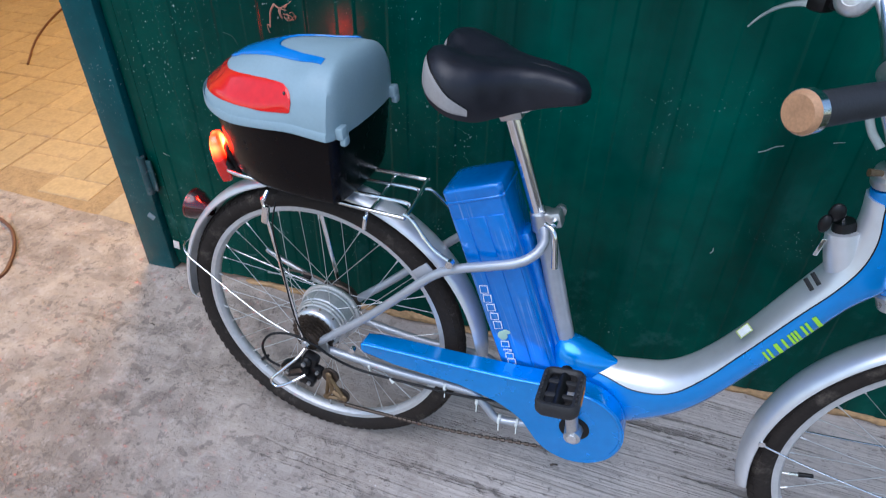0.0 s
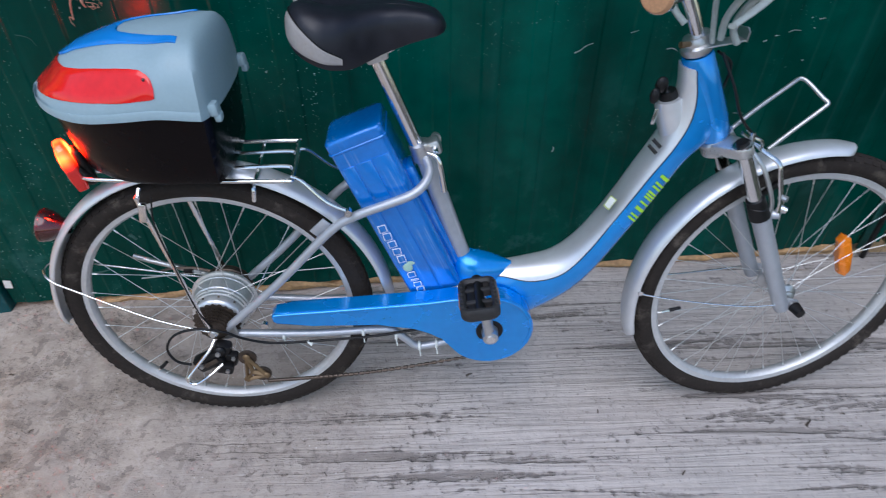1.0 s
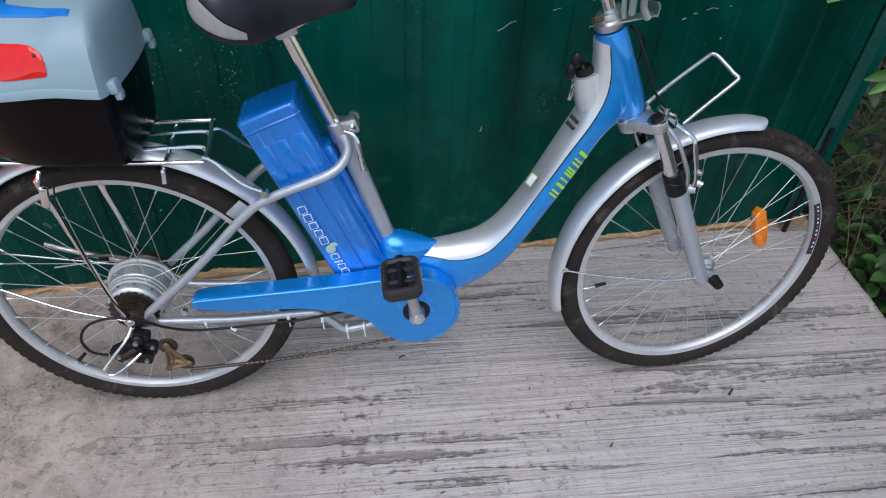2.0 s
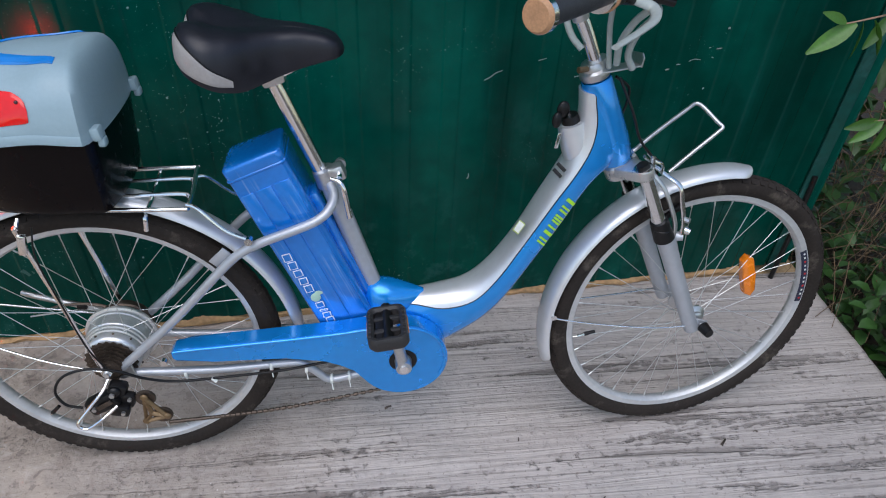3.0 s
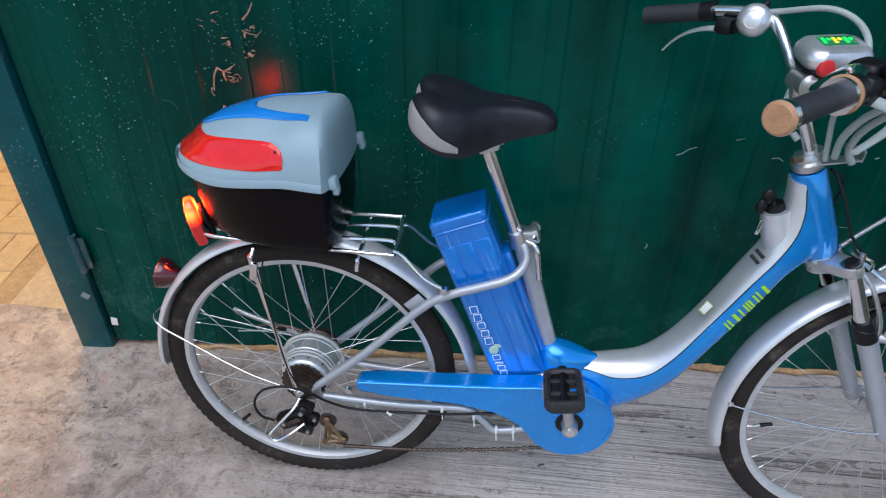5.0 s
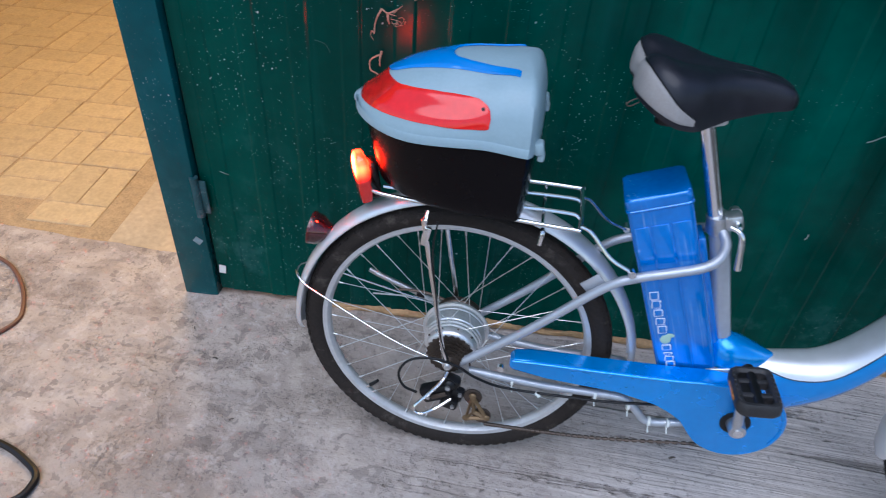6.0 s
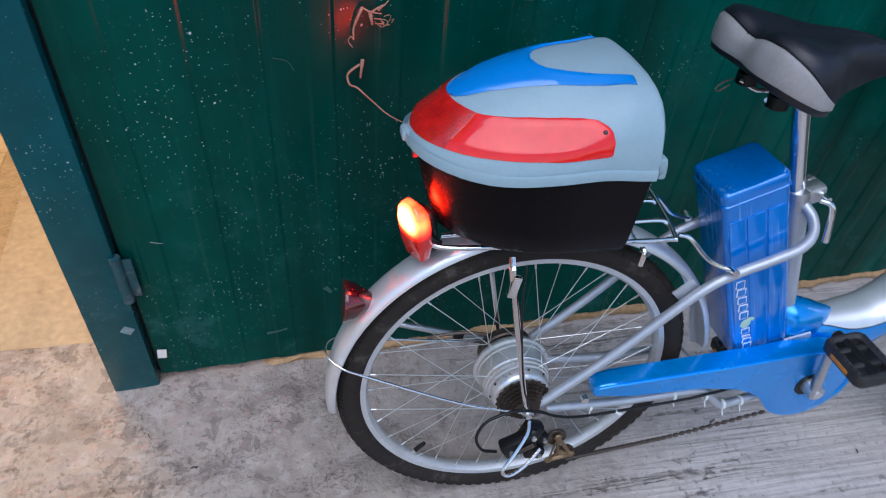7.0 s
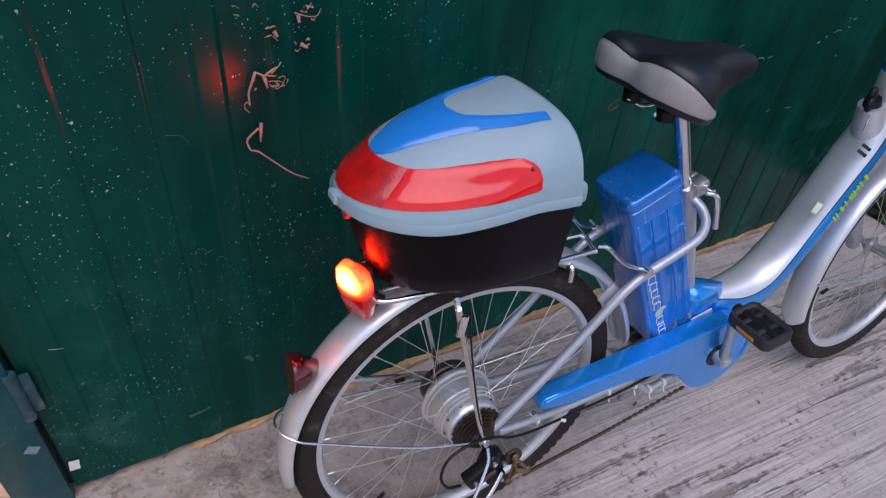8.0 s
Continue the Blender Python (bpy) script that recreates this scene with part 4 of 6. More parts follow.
# stays
for sgn in (-1, 1):
    y = 0.070 * sgn
    rod("seat_stay", [(0.018, y, 0.318), (0.14, y, 0.432), (0.262, y, 0.562), (0.315, y, 0.597), (0.37, y, 0.619), (0.420, y * 0.95, 0.638), (0.446, y * 0.74, 0.654), (0.455, y * 0.38, 0.670), (0.446, y * 0.06, 0.684)], 0.0088, GREYTUBE, "grey seat stay bent round the battery" if sgn < 0 else "", n=12)
    rod("chain_stay", [(0.010, y * 0.9, 0.305), (0.05, y * 0.86, 0.297), (0.20, y * 0.8, 0.287), (0.33, y * 0.8, 0.292), (0.368, y * 0.8, 0.288), (0.395, y * 0.8, 0.262), (0.425, y * 0.8, 0.238), (0.50, y * 0.75, 0.252), (0.56, y * 0.7, 0.275)], 0.0085, GREYTUBE, "grey chain stay" if sgn < 0 else "", n=12)
    bm = B()
    plate(bm, [(-0.014, 0.340), (0.010, 0.345), (0.040, 0.330), (0.045, 0.302), (0.020, 0.292), (-0.012, 0.300)], y - 0.003, y + 0.003, 0.001, 1)
    bit("dropout", bm, ALLOY)
bm = B()
block(bm, (0.040, 0.004, 0.026), pose(0.246, -0.058, 0.562, 0, -44, 0), 0.0015)
bit("stay_bridge", bm, GREYTUBE)

bm = B()
plate(bm, [(0.508, 0.395), (0.560, 0.408), (0.566, 0.398), (0.555, 0.380), (0.512, 0.372)], -0.0440, -0.0400, 0.0012, 1)
lug = bit("frame_plate", bm, SILVER, "silver plate joining beam and chain guard")
part("plate_screw", tube(B(), [(0.523, -0.043, 0.387), (0.523, -0.0475, 0.387)], 0.0055, 12), CHROME, lug)
drum = bit("band_brake", lathe(B(), [(0.020, 0.056), (0.050, 0.056), (0.053, 0.059), (0.053, 0.072), (0.050, 0.075), (0.020, 0.076)], REAR, 36), STEEL, "dark band brake on the hub")
part("brake_lever", tube(B(), [(-0.030, 0.074, 0.360), (-0.075, 0.080, 0.368), (-0.125, 0.082, 0.366), (-0.150, 0.082, 0.360)], (0.0036, 0.0026), 8, flat=0.6), STEEL, drum)
part("brake_spring", tube(B(), [(-0.045, 0.078, 0.352), (-0.095, 0.084, 0.350), (-0.150, 0.086, 0.343), (-0.200, 0.088, 0.336)], 0.0018, 8), ALLOY, drum)
part("cable_stop", block(B(), (0.020, 0.010, 0.014), pose(-0.090, 0.084, 0.359, 0, 4, 0), 0.003), BLACK, drum)

# battery
BAT = Matrix.Translation((0.3260, 0.010, 0.7260)) @ Matrix(((0.927, 0, -0.3746), (0, 1, 0), (0.3746, 0, 0.927))).to_4x4()


def prism(bm, stations, m, n=6, round_by=0.014):
    """Rounded rectangles (half length, half depth, height) joined upwards."""
    rings = []
    for hx, hy, z in stations:
        ring, r = [], min(round_by, hx * 0.6, hy * 0.6)
        for cx, cy, a0 in ((1, 1, 0), (-1, 1, 90), (-1, -1, 180), (1, -1, 270)):
            for k in range(n):
                a = radians(a0 + 90 * k / (n - 1))
                ring.append(m @ Vector((cx * (hx - r) + r * math.cos(a), cy * (hy - r) + r * math.sin(a), z)))
        rings.append(ring)
    skin(bm, rings)
    return bm


battery = bit("battery", prism(B(), [(0.0550, 0.050, -0.375), (0.0550, 0.050, 0.0)], BAT, round_by=0.010), BATTERY, "blue scratched battery case behind the seat tube")
part("battery_cap", prism(B(), [(0.0550, 0.0505, 0.001), (0.0558, 0.0513, 0.004), (0.0558, 0.0513, 0.0185), (0.0550, 0.0505, 0.0215), (0.0530, 0.0485, 0.0238), (0.0500, 0.0455, 0.0250), (0.0400, 0.0350, 0.0258)], BAT, round_by=0.012), BATTERY, battery, "blue chamfered battery cap")
part("cap_rim", prism(B(), [(0.0555, 0.0505, -0.0030), (0.0570, 0.0520, -0.0012), (0.0570, 0.0520, 0.0012), (0.0555, 0.0505, 0.0030)], BAT, round_by=0.010), BATTERY, battery)
for x, w in ((-0.036, 0.026), (-0.004, 0.030), (0.031, 0.032)):
    part("moulded_rib", block(B(), (w, 0.0036, 0.335), BAT @ pose(x, -0.0503, -0.200), 0.0016), BATTERY, battery)
part("front_rail", block(B(), (0.016, 0.050, 0.30), BAT @ pose(0.060, 0, -0.24), 0.004), BATTERY, battery)
LET = BAT @ pose(-0.0350, -0.0526, -0.180)
for k, w in ((0, 0.018), (1, 0.018), (2, 0.016), (3, 0.016), (4, 0.018), (6.0, 0.014), (6.75, 0.005), (7.4, 0.013), (8.1, 0.014)):
    zz = -0.0205 * k - (0.004 if k > 5 else 0)
    mark = part("letter_bar", block(B(), (0.0165, 0.0010, w), LET @ pose(0.0009 * k, 0, zz, 0, 6 + 5 * (k % 2), 0), 0.0003), LETTERWHITE, battery)
    part("letter_stroke", block(B(), (0.0130, 0.0010, max(0.0012, w - 0.0034)), LET @ pose(0.0009 * k, -0.0006, zz, 0, 6, 0), 0.0002), BATTERY, mark)
bm = B()
ball(bm, LET @ Vector((0.006, 0, -0.107)), (0.010, 0.0014, 0.011))
ball(bm, LET @ Vector((0.016, 0, -0.099)), (0.008, 0.0012, 0.005))
part("leaf_mark", bm, shader("pale_green_mark", (0.42, 0.62, 0.50), 0.4, 0, 0.1, 60), battery)

# chain guard, crank, pedals
CR = Vector((0.575, 0, 0.303))
outline = [(0.122, 0.358), (0.130, 0.3675), (0.16, 0.371), (0.30, 0.379), (0.44, 0.389), (0.50, 0.396)]
outline += [(CR.x + 0.093 * math.cos(radians(a)), CR.z + 0.093 * math.sin(radians(a))) for a in range(92, -148, -6)]
outline += [(0.474, 0.282), (0.452, 0.305), (0.42, 0.320), (0.34, 0.329), (0.20, 0.332), (0.130, 0.336), (0.122, 0.344)]
bm = B()
plate(bm, outline, -0.082, -0.046, 0.007, 4)
guard = bit("chain_guard", bm, BLUE, "long blue plastic chain guard")
bead = [(0.128, 0.3625), (0.16, 0.3655), (0.30, 0.3735), (0.44, 0.3835), (0.50, 0.3905)] + [(CR.x + 0.0875 * math.cos(radians(a)), CR.z + 0.0875 * math.sin(radians(a))) for a in range(92, -40, -12)]
part("guard_bead", tube(B(), [(x, -0.0822, z) for x, z in bead], 0.0034, 10, 3), BLUE, guard)
# black disc on the guard stands in for the shaded hole round the axle
part("opening_disc", tube(B(), [(CR.x, -0.078, CR.z), (CR.x, -0.0832, CR.z)], 0.029, 28), BLACK, guard, "black disc standing in for the dark opening round the crank axle")
part("guard_screw", tube(B(), [(0.106, -0.076, 0.338), (0.106, -0.086, 0.338)], 0.007, 12), CHROME, guard)
crank = rod("crank", [(CR.x, -0.098, CR.z), (0.560, -0.102, 0.380), (0.541, -0.106, 0.466)], (0.014, 0.010), ALLOY, "silver crank arm", n=14, flat=0.7)
part("crank_axle", tube(B(), [(CR.x, -0.070, CR.z), (CR.x, -0.108, CR.z)], (0.019, 0.016), 18), ALLOY, crank)
part("crank_bolt", tube(B(), [(CR.x, -0.106, CR.z), (CR.x, -0.112, CR.z)], 0.0095, 12), CHROME, crank)
rod("far_crank", [(CR.x, 0.080, CR.z), (0.590, 0.090, 0.226), (0.609, 0.094, 0.140)], (0.014, 0.010), ALLOY, "silver crank arm", n=14, flat=0.7)


PEDALGREY = shader("scuffed_black_plastic", (0.022, 0.021, 0.022), 0.55, 0, 0.35, 50, bump=0.0004)


def pedal(c, sgn):
    m = pose(*c, 0, -8, 0)
    ob = bit("pedal", tube(B(), [m @ Vector((0, -0.045, 0)), m @ Vector((0, 0.058, 0))], 0.011, 12), BLACK, "black plastic pedal with amber reflectors")
    def loop(hx, hy, r, z):
        out = []
        for cx, cy, a0 in ((1, 1, 0), (-1, 1, 90), (-1, -1, 180), (1, -1, 270)):
            out += [m @ Vector((cx * (hx - r) + r * math.cos(radians(a0 + 18 * k)), cy * (hy - r) + r * math.sin(radians(a0 + 18 * k)), z)) for k in range(6)]
        return out

    bm = B()
    rings = [loop(0.033, 0.047, 0.014, -0.014), loop(0.037, 0.050, 0.016, -0.008), loop(0.037, 0.050, 0.016, 0.008), loop(0.034, 0.047, 0.014, 0.0135), loop(0.029, 0.042, 0.011, 0.0135), loop(0.024, 0.037, 0.008, 0.009), loop(0.024, 0.037, 0.008, -0.014)]
    vs = skin(bm, rings + [rings[0]], caps=False)
    bmesh.ops.remove_doubles(bm, verts=bm.verts, dist=1e-6)
    part("pedal_frame", bm, PEDALGREY, ob, "worn black plastic frame")
    part("pedal_core", block(B(), (0.030, 0.086, 0.015), m @ pose(-0.009, 0, -0.001), 0.005), BLACK, ob)
    for y in (-0.016, 0.018):
        part("cross_bar", block(B(), (0.052, 0.012, 0.018), m @ pose(0, y, 0), 0.004), PEDALGREY, ob)
    for x in (-0.0365, 0.0365):
        part("pedal_reflector", block(B(), (0.004, 0.042, 0.009), m @ pose(x, 0, -0.001), 0.0015), AMBER, ob, "amber pedal reflector")
    for k in range(-3, 4):
        for x in (-0.031, 0.031):
            part("grip_tooth", block(B(), (0.005, 0.005, 0.004), m @ pose(x, 0.0115 * k, 0.0140), 0.001, 1), PEDALGREY, ob)
    return ob


pedal((0.541, -0.164, 0.466), -1)
pedal((0.609, 0.152, 0.140), 1)

# derailleur, chain, gear cable
der = bit("derailleur", block(B(), (0.036, 0.026, 0.046), pose(0.010, -0.094, 0.282, 0, 20, 0), 0.008), BLACK, "black rear derailleur with chromed guard")
bm = B()
block(bm, (0.062, 0.026, 0.036), pose(-0.016, -0.106, 0.268, 0, -28, 0), 0.006)
block(bm, (0.036, 0.022, 0.024), pose(0.014, -0.112, 0.250, 0, 14, 0), 0.005)
block(bm, (0.030, 0.020, 0.034), pose(0.026, -0.098, 0.262, 0, 15, 0), 0.007)
ball(bm, (0.010, -0.108, 0.292), (0.013, 0.008, 0.013))
part("derailleur_body", bm, BLACK, der)
for x, y, z, r in ((0.008, -0.118, 0.292, 0.005), (-0.030, -0.123, 0.262, 0.0045), (0.022, -0.126, 0.250, 0.004), (0.034, -0.110, 0.270, 0.004)):
    part("derailleur_bolt", tube(B(), [(x, y + 0.006, z), (x, y - 0.002, z)], r, 10), ALLOY, der)
part("derailleur_link", block(B(), (0.034, 0.003, 0.010), pose(-0.008, -0.124, 0.274, 0, -30, 0), 0.001), STEEL, der)
part("derailleur_guard", tube(B(), [(0.002, -0.098, 0.318), (-0.006, -0.116, 0.306), (-0.032, -0.136, 0.280), (-0.052, -0.148, 0.258), (-0.050, -0.150, 0.246), (-0.036, -0.150, 0.243), (-0.010, -0.144, 0.258), (0.018, -0.128, 0.276)], 0.0033, 8), CHROME, der, "chromed wire guard")
bm = B()
for dx, dz in ((0.060, 0.262), (0.084, 0.212)):
    lathe(bm, [(0.010, -0.101), (0.019, -0.101), (0.020, -0.098), (0.019, -0.095), (0.010, -0.095)], (dx, 0, dz), 16)
part("jockey_wheel", bm, STEEL, der)
bm = B()
hubs = ((0.060, 0.270), (0.052, 0.204), (0.094, 0.214))
mid = (0.067, 0.226)
for (ax, az), (bx, bz) in zip(hubs, hubs[1:] + hubs[:1]):
    tube(bm, [(ax, -0.106, az), (bx, -0.106, bz)], 0.0042, 8, flat=0.5)
    tube(bm, [(ax, -0.106, az), (mid[0], -0.106, mid[1])], 0.0050, 8, flat=0.5)
    ball(bm, (ax, -0.106, az), (0.008, 0.004, 0.008), 10)
part("cage_plate", bm, BRASS, der, "worn brass-coloured cage plate")
chain = bit("chain", tube(B(), [(0.092, -0.098, 0.188), (0.20, -0.085, 0.180), (0.34, -0.074, 0.182), (0.53, -0.064, 0.206)], 0.0022, 6), STEEL, "slack dark bicycle chain")
me = bpy.data.meshes.new("chain_link")
bm = block(B(), (0.0115, 0.007, 0.008), None, 0.002, 1)
bm.to_mesh(me)
bm.free()
me.materials.append(STEEL)
line = smooth_line([(0.092, -0.098, 0.188), (0.20, -0.085, 0.180), (0.34, -0.074, 0.182), (0.53, -0.064, 0.206)], 12)
for p, q in zip(line, line[1:]):
    s = new("chain_link", me)
    s.parent = chain
    s.matrix_basis = Matrix.Translation((p + q) / 2) @ (q - p).to_track_quat("X", "Z").to_matrix().to_4x4()
rod("gear_cable", [(-0.055, -0.110, 0.258), (-0.083, -0.112, 0.272), (-0.095, -0.108, 0.304), (-0.076, -0.100, 0.334), (-0.03, -0.096, 0.346), (0.02, -0.090, 0.330), (0.06, -0.082, 0.300), (0.12, -0.072, 0.276), (0.24, -0.068, 0.277), (0.33, -0.067, 0.283), (0.40, -0.066, 0.294), (0.48, -0.058, 0.30)], 0.0028, BLACK, "black gear cable")
for x, z in ((0.135, 0.286), (0.305, 0.288), (0.375, 0.275), (0.425, 0.240), (0.462, 0.245)):
    bm = B()
    lathe(bm, [(0.0098, -0.003), (0.0106, -0.002), (0.0106, 0.002), (0.0098, 0.003)], (x, -0.057, z), 14, "x")
    tube(bm, [(x, -0.062, z - 0.008), (x + 0.002, -0.068, z - 0.022)], 0.0014, 6)
    bit("cable_tie", bm, WHITE, "white cable tie")
bit("cable_stub", tube(B(), [(0.185, -0.068, 0.275), (0.195, -0.072, 0.268)], 0.004, 8), WHITE)

# luggage rack
rack = rod("luggage_rack", [(-0.185, -0.020, 0.672), (-0.165, -0.042, 0.674), (-0.10, -0.050, 0.674), (0.05, -0.050, 0.668), (0.185, -0.050, 0.664), (0.203, -0.040, 0.666), (0.203, 0.058, 0.684), (0.192, 0.068, 0.685), (0.05, 0.070, 0.682), (-0.165, 0.062, 0.674), (-0.185, 0.022, 0.672)], 0.0042, CHROME, "chromed wire luggage rack")
part("rack_rod", tube(B(), [(-0.16, 0.030, 0.672), (0.05, 0.034, 0.676), (0.180, 0.034, 0.680), (0.203, 0.030, 0.677)], 0.0036, 8), CHROME, rack)
part("rack_rod", tube(B(), [(-0.16, -0.012, 0.672), (0.05, -0.012, 0.672), (0.180, -0.012, 0.674), (0.203, -0.018, 0.670)], 0.0036, 8), CHROME, rack)
for x in (0.066, 0.136):
    part("rack_rod", tube(B(), [(x, -0.048, 0.664), (x, 0.02, 0.671), (x, 0.068, 0.678)], 0.0034, 8), CHROME, rack)
part("rack_hook", tube(B(), [(0.137, -0.068, 0.668), (0.138, -0.076, 0.662), (0.136, -0.078, 0.640)], 0.004, 8), CHROME, rack)
for sgn in (-1, 1):
    part("rack_leg", tube(B(), [(-0.066, 0.070 * sgn, 0.668), (-0.067, 0.082 * sgn, 0.655), (-0.064, 0.086 * sgn, 0.63), (-0.006, 0.090 * sgn, 0.338)], (0.0056, 0.0050), 8, flat=0.7), CHROME, rack)
    part("rack_strut", tube(B(), [(0.203, 0.052 * sgn, 0.674), (0.222, 0.058 * sgn, 0.668), (0.262, 0.066 * sgn, 0.628), (0.303, 0.072 * sgn, 0.609)], 0.0036, 8), CHROME, rack)
    part("strut_bolt", tube(B(), [(0.303, 0.070 * sgn, 0.609), (0.303, 0.086 * sgn, 0.612)], 0.007, 10), CHROME, rack)
part("leg_joint", block(B(), (0.014, 0.010, 0.040), pose(-0.063, -0.088, 0.628, 0, 10, 0), 0.003), CHROME, rack)
rod("lamp_wire", [(-0.045, -0.078, 0.655), (-0.048, -0.092, 0.60), (-0.035, -0.092, 0.50), (-0.018, -0.094, 0.40), (0.002, -0.094, 0.345)], 0.0016, BLACK, "thin black wire taped to the rack leg")
rod("kickstand", [(0.02, 0.105, 0.300), (-0.08, 0.108, 0.335), (-0.185, 0.110, 0.372), (-0.215, 0.118, 0.378)], (0.007, 0.006), ALLOY, "silver kickstand folded up")

# tail lamp
TAIL = pose(-0.200, -0.016, 0.690, 0, 0, 28) @ pose(0, 0, 0, 0, -9, 0)
tail = bit("tail_lamp", block(B(), (0.020, 0.042, 0.076), TAIL @ pose(0.020, 0.002, -0.010), 0.009, 3), BLACK, "lit red tail lamp with a glowing bulb")
bm = B()
prism(bm, [(0.007, 0.014, -0.052), (0.010, 0.020, -0.048), (0.012, 0.026, -0.026), (0.0125, 0.028, -0.019), (0.0125, 0.028, 0.016), (0.011, 0.025, 0.035), (0.008, 0.018, 0.045), (0.005, 0.010, 0.049)], Matrix.Identity(4), round_by=0.012)
lens = part("lamp_lens", bm, LAMPRED, tail, "glowing red lens, brightest over the bulb")
lens.matrix_basis = TAIL
part("lamp_bracket", tube(B(), [(-0.165, -0.030, 0.672), (-0.178, -0.030, 0.684), (-0.186, -0.02, 0.69)], 0.005, 8), BLACK, tail)

# fork, brake, basket bracket
bm = B()
RAKE = Vector((-0.376, 0, 0.927))
lathe(bm, [(0.020, -0.016), (0.026, -0.013), (0.027, 0.006), (0.024, 0.010), (0.020, 0.011)], (0, 0, 0), 28, "z")
bmesh.ops.transform(bm, matrix=between((0.995, 0, 0.692), (0.921, 0, 0.874)), verts=bm.verts)
fork = bit("front_fork", bm, CROWN, "cast silver fork crown with chromed uprights and grey legs", True)
for sgn in (-1, 1):
    y = 0.064 * sgn
    root, tip = Vector((0.990, 0, 0.699)), Vector((1.0145, y, 0.712))
    out = (tip - root).normalized()
    cross = out.cross(RAKE).normalized()
    up = cross.cross(out)
    m = Matrix((out, up, cross)).transposed().to_4x4()
    m.translation = root
    reach = (tip - root).length
    edge = [(0.0, 0.025), (0.0, -0.025)] + [(reach + 0.0185 * math.cos(radians(a)), 0.0185 * math.sin(radians(a))) for a in range(-75, 76, 15)]
    bm = plate(B(), edge, -0.013, 0.010, 0.004, 3)
    bmesh.ops.transform(bm, matrix=m, verts=bm.verts)
    part("crown_arm", bm, CROWN, fork)
    part("stanchion", tube(B(), [(1.014, y, 0.714), (1.088, y, 0.560)], 0.0138, 18), CHROME, fork)
    part("stanchion_cap", tube(B(), [(1.0125, y, 0.719), (1.008, y, 0.728)], (0.0135, 0.011), 18), BLACK, fork)
    part("stanchion_ring", tube(B(), [(1.014, y, 0.714), (1.011, y, 0.722)], 0.0178, 20), CHROME, fork)
    part("rubber_boot", tube(B(), [(1.066, y, 0.606), (1.070, y, 0.599), (1.074, y, 0.590), (1.079, y, 0.580), (1.084, y, 0.570), (1.087, y, 0.564)], (0.0175, 0.0205), 18), BLACK, fork)
    part("boot_fold", lathe(B(), [(0.0185, -0.002), (0.0205, 0), (0.0185, 0.002)], (1.075, y, 0.588), 18, "z"), BLACK, fork)
    part("fork_leg", tube(B(), [(1.084, y, 0.570), (1.098, y, 0.545), (1.150, y, 0.435), (1.195, y, 0.340), (1.204, y, 0.322)], (0.0195, 0.0150), 18), GREYTUBE, fork)
    part("fork_end", block(B(), (0.046, 0.007, 0.030), pose(1.214, y, 0.332, 0, 20, 0), 0.003), GREYTUBE, fork)
    part("fork_brace", tube(B(), [(1.044, y * 0.55, 0.700), (1.068, y * 0.8, 0.672), (1.088, y * 0.92, 0.634), (1.104, y * 0.98, 0.594), (1.106, y, 0.562)], (0.0050, 0.0062), 10, flat=0.75), ALLOY, fork)
    arm = part("brake_arm", tube(B(), [(1.060, y * 0.35, 0.702), (1.084, y * 0.55, 0.684), (1.106, y * 0.75, 0.668), (1.114, y * 0.82, 0.640), (1.126, y * 0.88, 0.595), (1.128, y * 0.9, 0.566)], (0.0045, 0.0065), 10, flat=0.7), CHROME, fork)
    part("arm_bolt", tube(B(), [(1.129, y * 0.8, 0.574), (1.142, y * 0.96, 0.571)], (0.009, 0.007), 10), CHROME, arm)
    part("arm_bolt", tube(B(), [(1.124, y * 0.8, 0.598), (1.134, y * 1.0, 0.598)], 0.006, 8), ALLOY, arm)
    part("brake_boss", tube(B(), [(1.108, y * 0.7, 0.556), (1.132, y * 0.9, 0.560)], (0.011, 0.009), 12), GREYTUBE, fork)
    part("brake_pad", block(B(), (0.050, 0.010, 0.012), pose(1.118, y * 0.36, 0.597, 0, -38, 0), 0.003), BLACK, fork)
part("cable_adjuster", tube(B(), [(1.040, -0.043, 0.712), (1.040, -0.043, 0.734)], (0.006, 0.0045), 10), CHROME, fork)
part("brake_noodle", tube(B(), [(1.072, -0.030, 0.690), (1.064, -0.040, 0.712), (1.046, -0.040, 0.722), (1.03, -0.036, 0.738)], 0.0028, 8), CHROME, fork)
rod("basket_bracket", [(1.000, -0.039, 0.745), (1.05, -0.013, 0.770), (1.120, 0.022, 0.800), (1.139, 0.031, 0.807), (1.150, 0.022, 0.804), (1.172, -0.002, 0.784), (1.180, -0.011, 0.777), (1.172, -0.014, 0.768), (1.13, -0.020, 0.732), (1.088, -0.026, 0.694)], 0.0040, ALLOY, "bent dull steel wire basket bracket", res=5)

# handlebar
bar = bit("handlebar", tube(B(), [(0.9215, 0, 0.888), (0.898, 0, 0.940), (0.874, 0, 0.986)], (0.0128, 0.0128), 18), CHROME, "chromed swept-back handlebar with rubber grips", True)
part("stem_top", tube(B(), [(0.880, 0, 0.972), (0.873, 0, 0.990), (0.870, 0, 1.018)], (0.0145, 0.018), 16), ALLOY, bar)
part("bar_clamp", tube(B(), [(0.872, -0.026, 1.018), (0.872, 0.026, 1.018)], 0.019, 18), ALLOY, bar)
part("stem_lock_ring", tube(B(), [(0.9225, 0, 0.893), (0.917, 0, 0.905)], 0.019, 18), ALLOY, bar)
LEFT_END, LEFT_IN = Vector((0.688, 0.322, 1.066)), Vector((0.771, 0.241, 1.087))
